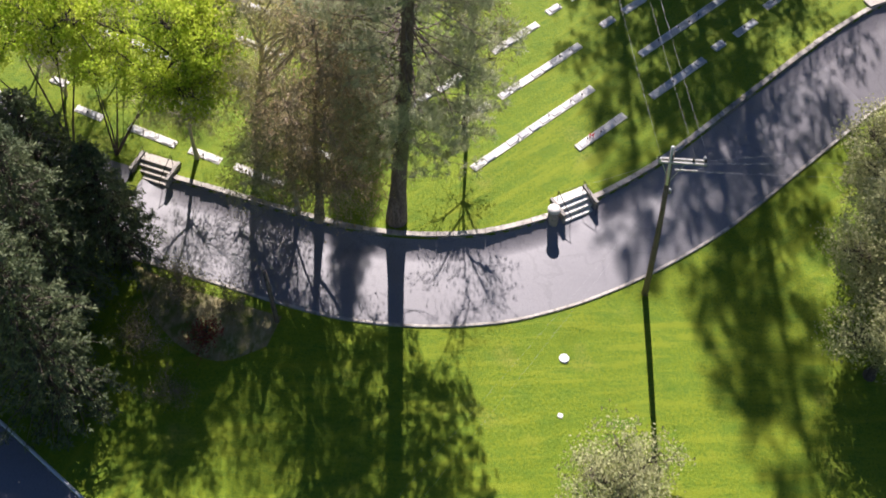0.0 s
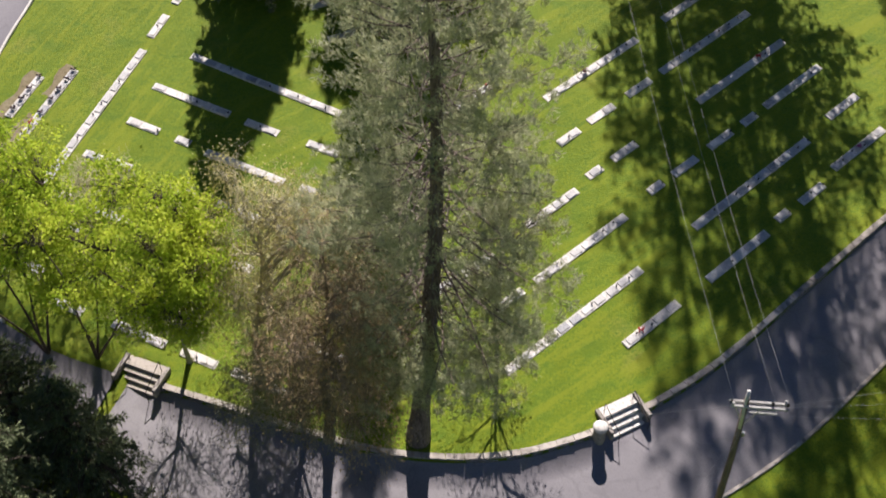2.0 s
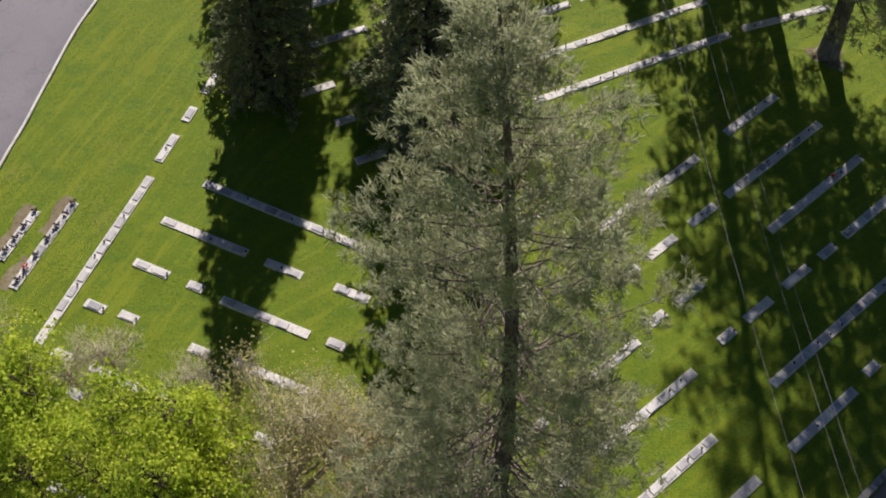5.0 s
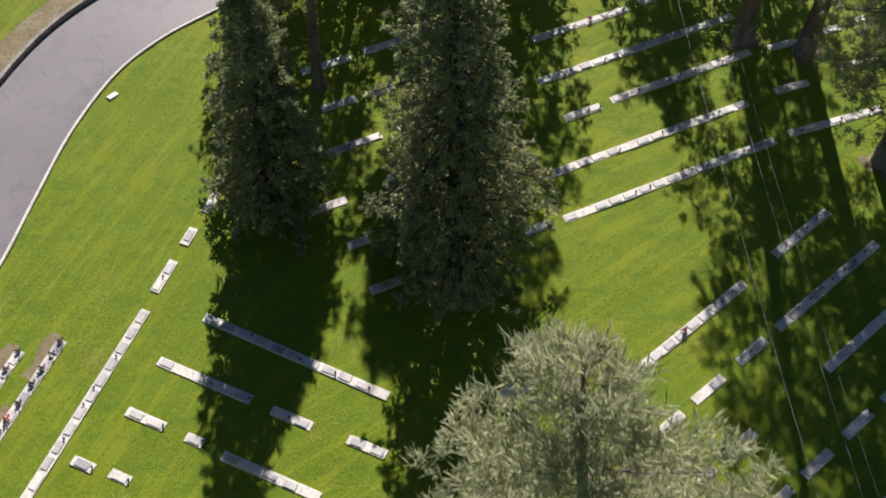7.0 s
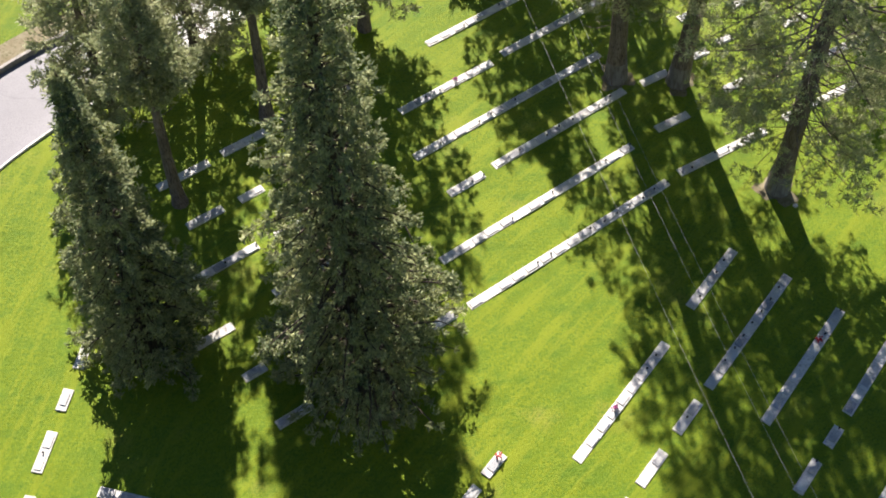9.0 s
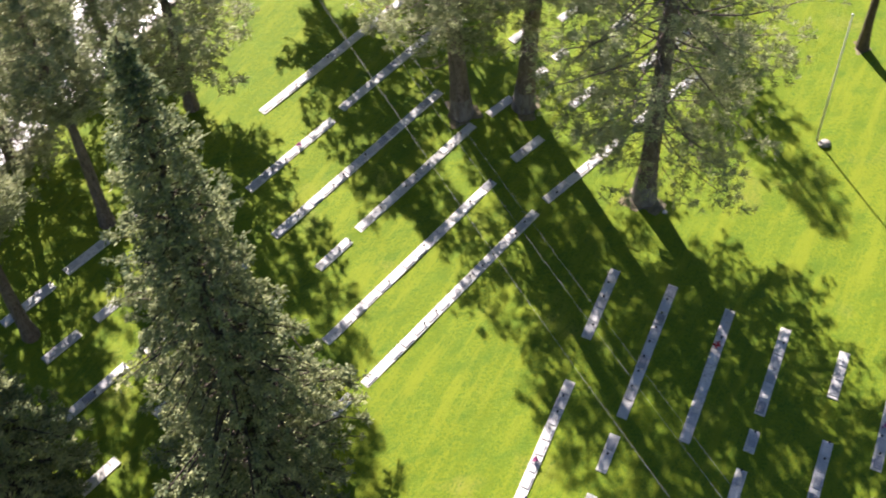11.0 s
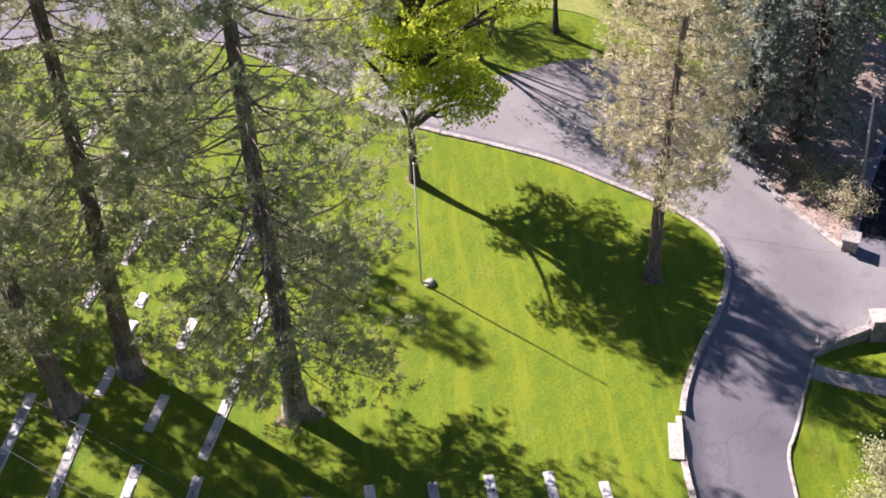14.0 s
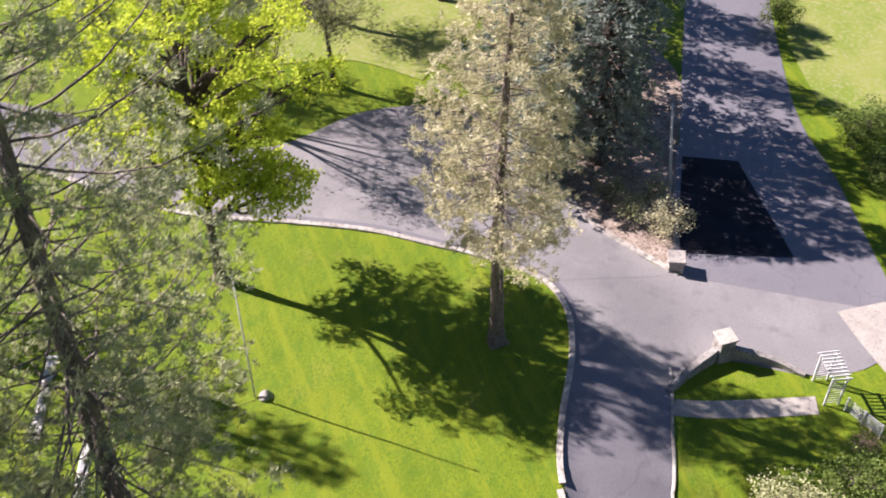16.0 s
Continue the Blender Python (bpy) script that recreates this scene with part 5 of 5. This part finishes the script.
TOP = np.array((PX, PY, PZ))
for dx, over in ((-1.05, 0.0), (0.72, 1.2), (1.35, 1.9)):
    end = TOP + np.array((dx + 0.25, 0.55, 11.15))
    wire(end, (end[0] - 9.5, end[1] + 82, 24.0), 3.1, radius=0.0052)
for dy, ex, ey in ((0.0, 40, 10.5), (0.2, 42, 6.0), (-0.5, 42, 3.2)):
    end = TOP + np.array((1.35, 0.5 + dy * 0.3, 11.0 - abs(dy) * 1.2))
    wire(end, (end[0] + ex, end[1] + ey, end[2] - 0.5), 1.2)
for dx in (0.0, 0.55):
    end = TOP + np.array((-0.2 + dx * 0.3, 0.3, 9.6))
    wire(end, (end[0] - 19.5 + dx * 2.5, end[1] - 26.0, end[2] - 1.0), 0.7, radius=0.002)
# service drop with its end bell
end = TOP + np.array((-0.9, 0.5, 10.9))
wire(end, (end[0] - 4.2, end[1] + 2.6, 4.2), 0.15)

post = tagged(new("wooden_post"), "leaning dark weathered wooden post beside the road", "post")
post.matrix_basis = Matrix.Translation((-12.1 * S, 44.6 * S, gz(-12.1 * S, 44.6 * S) - 0.1))
v, f = tube([(0, 0, 0), (-0.1, 0.05, 2.4), (-0.22, 0.1, 4.6)], [0.14, 0.13, 0.11], 10)
part("mast", mesh_from("mast", v, f, BARK_RED, True), post)

# ---------------------------------------------------------------- flagpole on its stone, covers and small things
fx, fy = 38.4 * S, 100.7 * S
flag = tagged(new("flagpole"), "slender white flagpole standing in the lawn", "flagpole")
flag.matrix_basis = Matrix.Translation((fx, fy, gz(fx, fy)))
v, f = tube([(0, 0, -0.1), (0.02, 0, 4), (0.05, 0, 9.2)], [0.06, 0.05, 0.03], 10)
part("mast", mesh_from("mast", v, f, WHITE, True), flag)
bm = bmesh.new()
bmesh.ops.create_icosphere(bm, subdivisions=2, radius=0.08, matrix=Matrix.Translation((0.05, 0, 9.25)))
part("finial", bm_mesh("finial", bm, STEEL, True), flag)
bm = bmesh.new()
bmesh.ops.create_icosphere(bm, subdivisions=3, radius=0.42)
for v in bm.verts:
    v.co = Vector((v.co.x * 0.95, v.co.y * 0.7, v.co.z * 0.5)) * (1 + 0.18 * noise.noise(v.co * 3))
stone = tagged(new("boulder", bm_mesh("boulder", bm, STONE)), "low grey boulder at the foot of the flagpole", "boulder")
stone.matrix_basis = Matrix.Translation((fx + 0.25, fy - 0.45, gz(fx + 0.25, fy - 0.45) + 0.10))


def cover(x, y, r, mat, name, label, category):
    z = gz(x * S, y * S)
    v, f = tube([(0, 0, -0.1), (0, 0, 0.045), (0, 0, 0.06)], [r, r, r * 0.95], 24)
    ob = tagged(new(name, mesh_from(name, v, f, mat)), label, category)
    ob.matrix_basis = Matrix.Translation((x * S, y * S, z))


cover(8.2, 43.0, 0.29, WHITE, "manhole_cover", "round white painted cover in the lawn", "manhole cover")
cover(7.8, 38.6, 0.16, CONCRETE, "valve_cover", "small round concrete valve cover in the lawn", "valve cover")
cover(24.6, 99.2, 0.14, CONCRETE, "valve_cover", "small round concrete valve cover in the lawn", "valve cover")
bm = bmesh.new()
box_bm(bm, 0.7, 0.4, 0.2, Matrix.Translation((0, 0, -0.02)), 0.03)
inlet = tagged(new("drain_inlet", bm_mesh("drain_inlet", bm, CONCRETE)), "pale concrete drain inlet behind the kerb", "drain inlet")
inlet.matrix_basis = pose(-33.6 * S, 103.6 * S, gz(-33.6 * S, 103.6 * S), 0, 0, 50)

# slim white mast on the planted island
mast = tagged(new("white_mast"), "slim white mast at the edge of the planted island", "mast")
mast.matrix_basis = Matrix.Translation((73.2 * S, 77.8 * S, gz(73.2 * S, 77.8 * S)))
v, f = tube([(0, 0, 0), (0, 0.45, 4), (0, 0.85, 7.5)], [0.1, 0.09, 0.07], 10)
part("shaft", mesh_from("shaft", v, f, WHITE, True), mast)

# rail along the south-western road
rail = tagged(new("guard_rail"), "pale low guard rail along the shaded road", "guard rail")
ra, rb = np.array((-44, 47.0)) * S, np.array((-14, 24.0)) * S
rail.matrix_basis = Matrix.Translation((ra[0], ra[1], gz(*ra)))
pts = [ra + (rb - ra) * u for u in np.linspace(0, 1, 17)]
top = [(p[0] - ra[0], p[1] - ra[1], gz(*p) - gz(*ra) + 0.62) for p in pts]
v, f = tube(top, [0.09] * 17, 6)
part("rail", mesh_from("rail", v, f, WHITE), rail)
for c in top[::2]:
    bm = bmesh.new()
    box_bm(bm, 0.12, 0.12, 0.75, Matrix.Translation((c[0], c[1], c[2] - 0.32)), 0.01)
    part("post", bm_mesh("post", bm, STEEL), rail)

# worn sandy strips beside the flowered rows
for x, y, length in ((-35.1, 75.3, 7.8), (-36.5, 77.5, 4.5)):
    c, s = math.cos(radians(71)), math.sin(radians(71))
    a = np.array([(x + c * u - s * 0.25, y + s * u + c * 0.25) for u in np.linspace(-0.3, length + 0.3, 12)]) * S
    bb = np.array([(x + c * u - s * (1.0 + 0.2 * math.sin(u * 2)), y + s * u + c * (1.0 + 0.2 * math.sin(u * 2))) for u in np.linspace(-0.3, length + 0.3, 12)]) * S
    sheet("worn_strip", a, bb, 0.02, EARTH, 4, "worn sandy strip beside a row of graves", "bare earth")

# worn earth rings round the trunks on the lawn
for x, y, r in ((15.0, 112.8, 1.0), (19.6, 111.7, 1.0), (23.8, 100.8, 1.1), (47.2, 107.3, 0.6), (49.7, 87.0, 0.6), (-7.2, 89.5, 1.8)):
    k = 28
    a = np.linspace(0, 2 * np.pi, k, endpoint=False)
    rr = r * (1 + 0.25 * np.sin(3 * a + x) + 0.15 * np.sin(7 * a + y))
    ring = np.concatenate([[[x * S, y * S]], np.stack([x * S + 0.5 * rr * np.cos(a), y * S + 0.5 * rr * np.sin(a)], -1), np.stack([x * S + rr * np.cos(a), y * S + rr * np.sin(a)], -1)])
    z = ground(ring[:, 0], ring[:, 1]) + np.r_[0.05, np.full(k, 0.045), np.full(k, 0.012)]
    faces = [(0, 1 + j, 1 + (j + 1) % k) for j in range(k)] + [(1 + j, 1 + k + j, 1 + k + (j + 1) % k, 1 + (j + 1) % k) for j in range(k)]
    tagged(new("earth_ring", mesh_from("earth_ring", np.c_[ring, z], faces, EARTH, True)), "bare brown earth round a tree trunk", "bare earth", kind="structure")
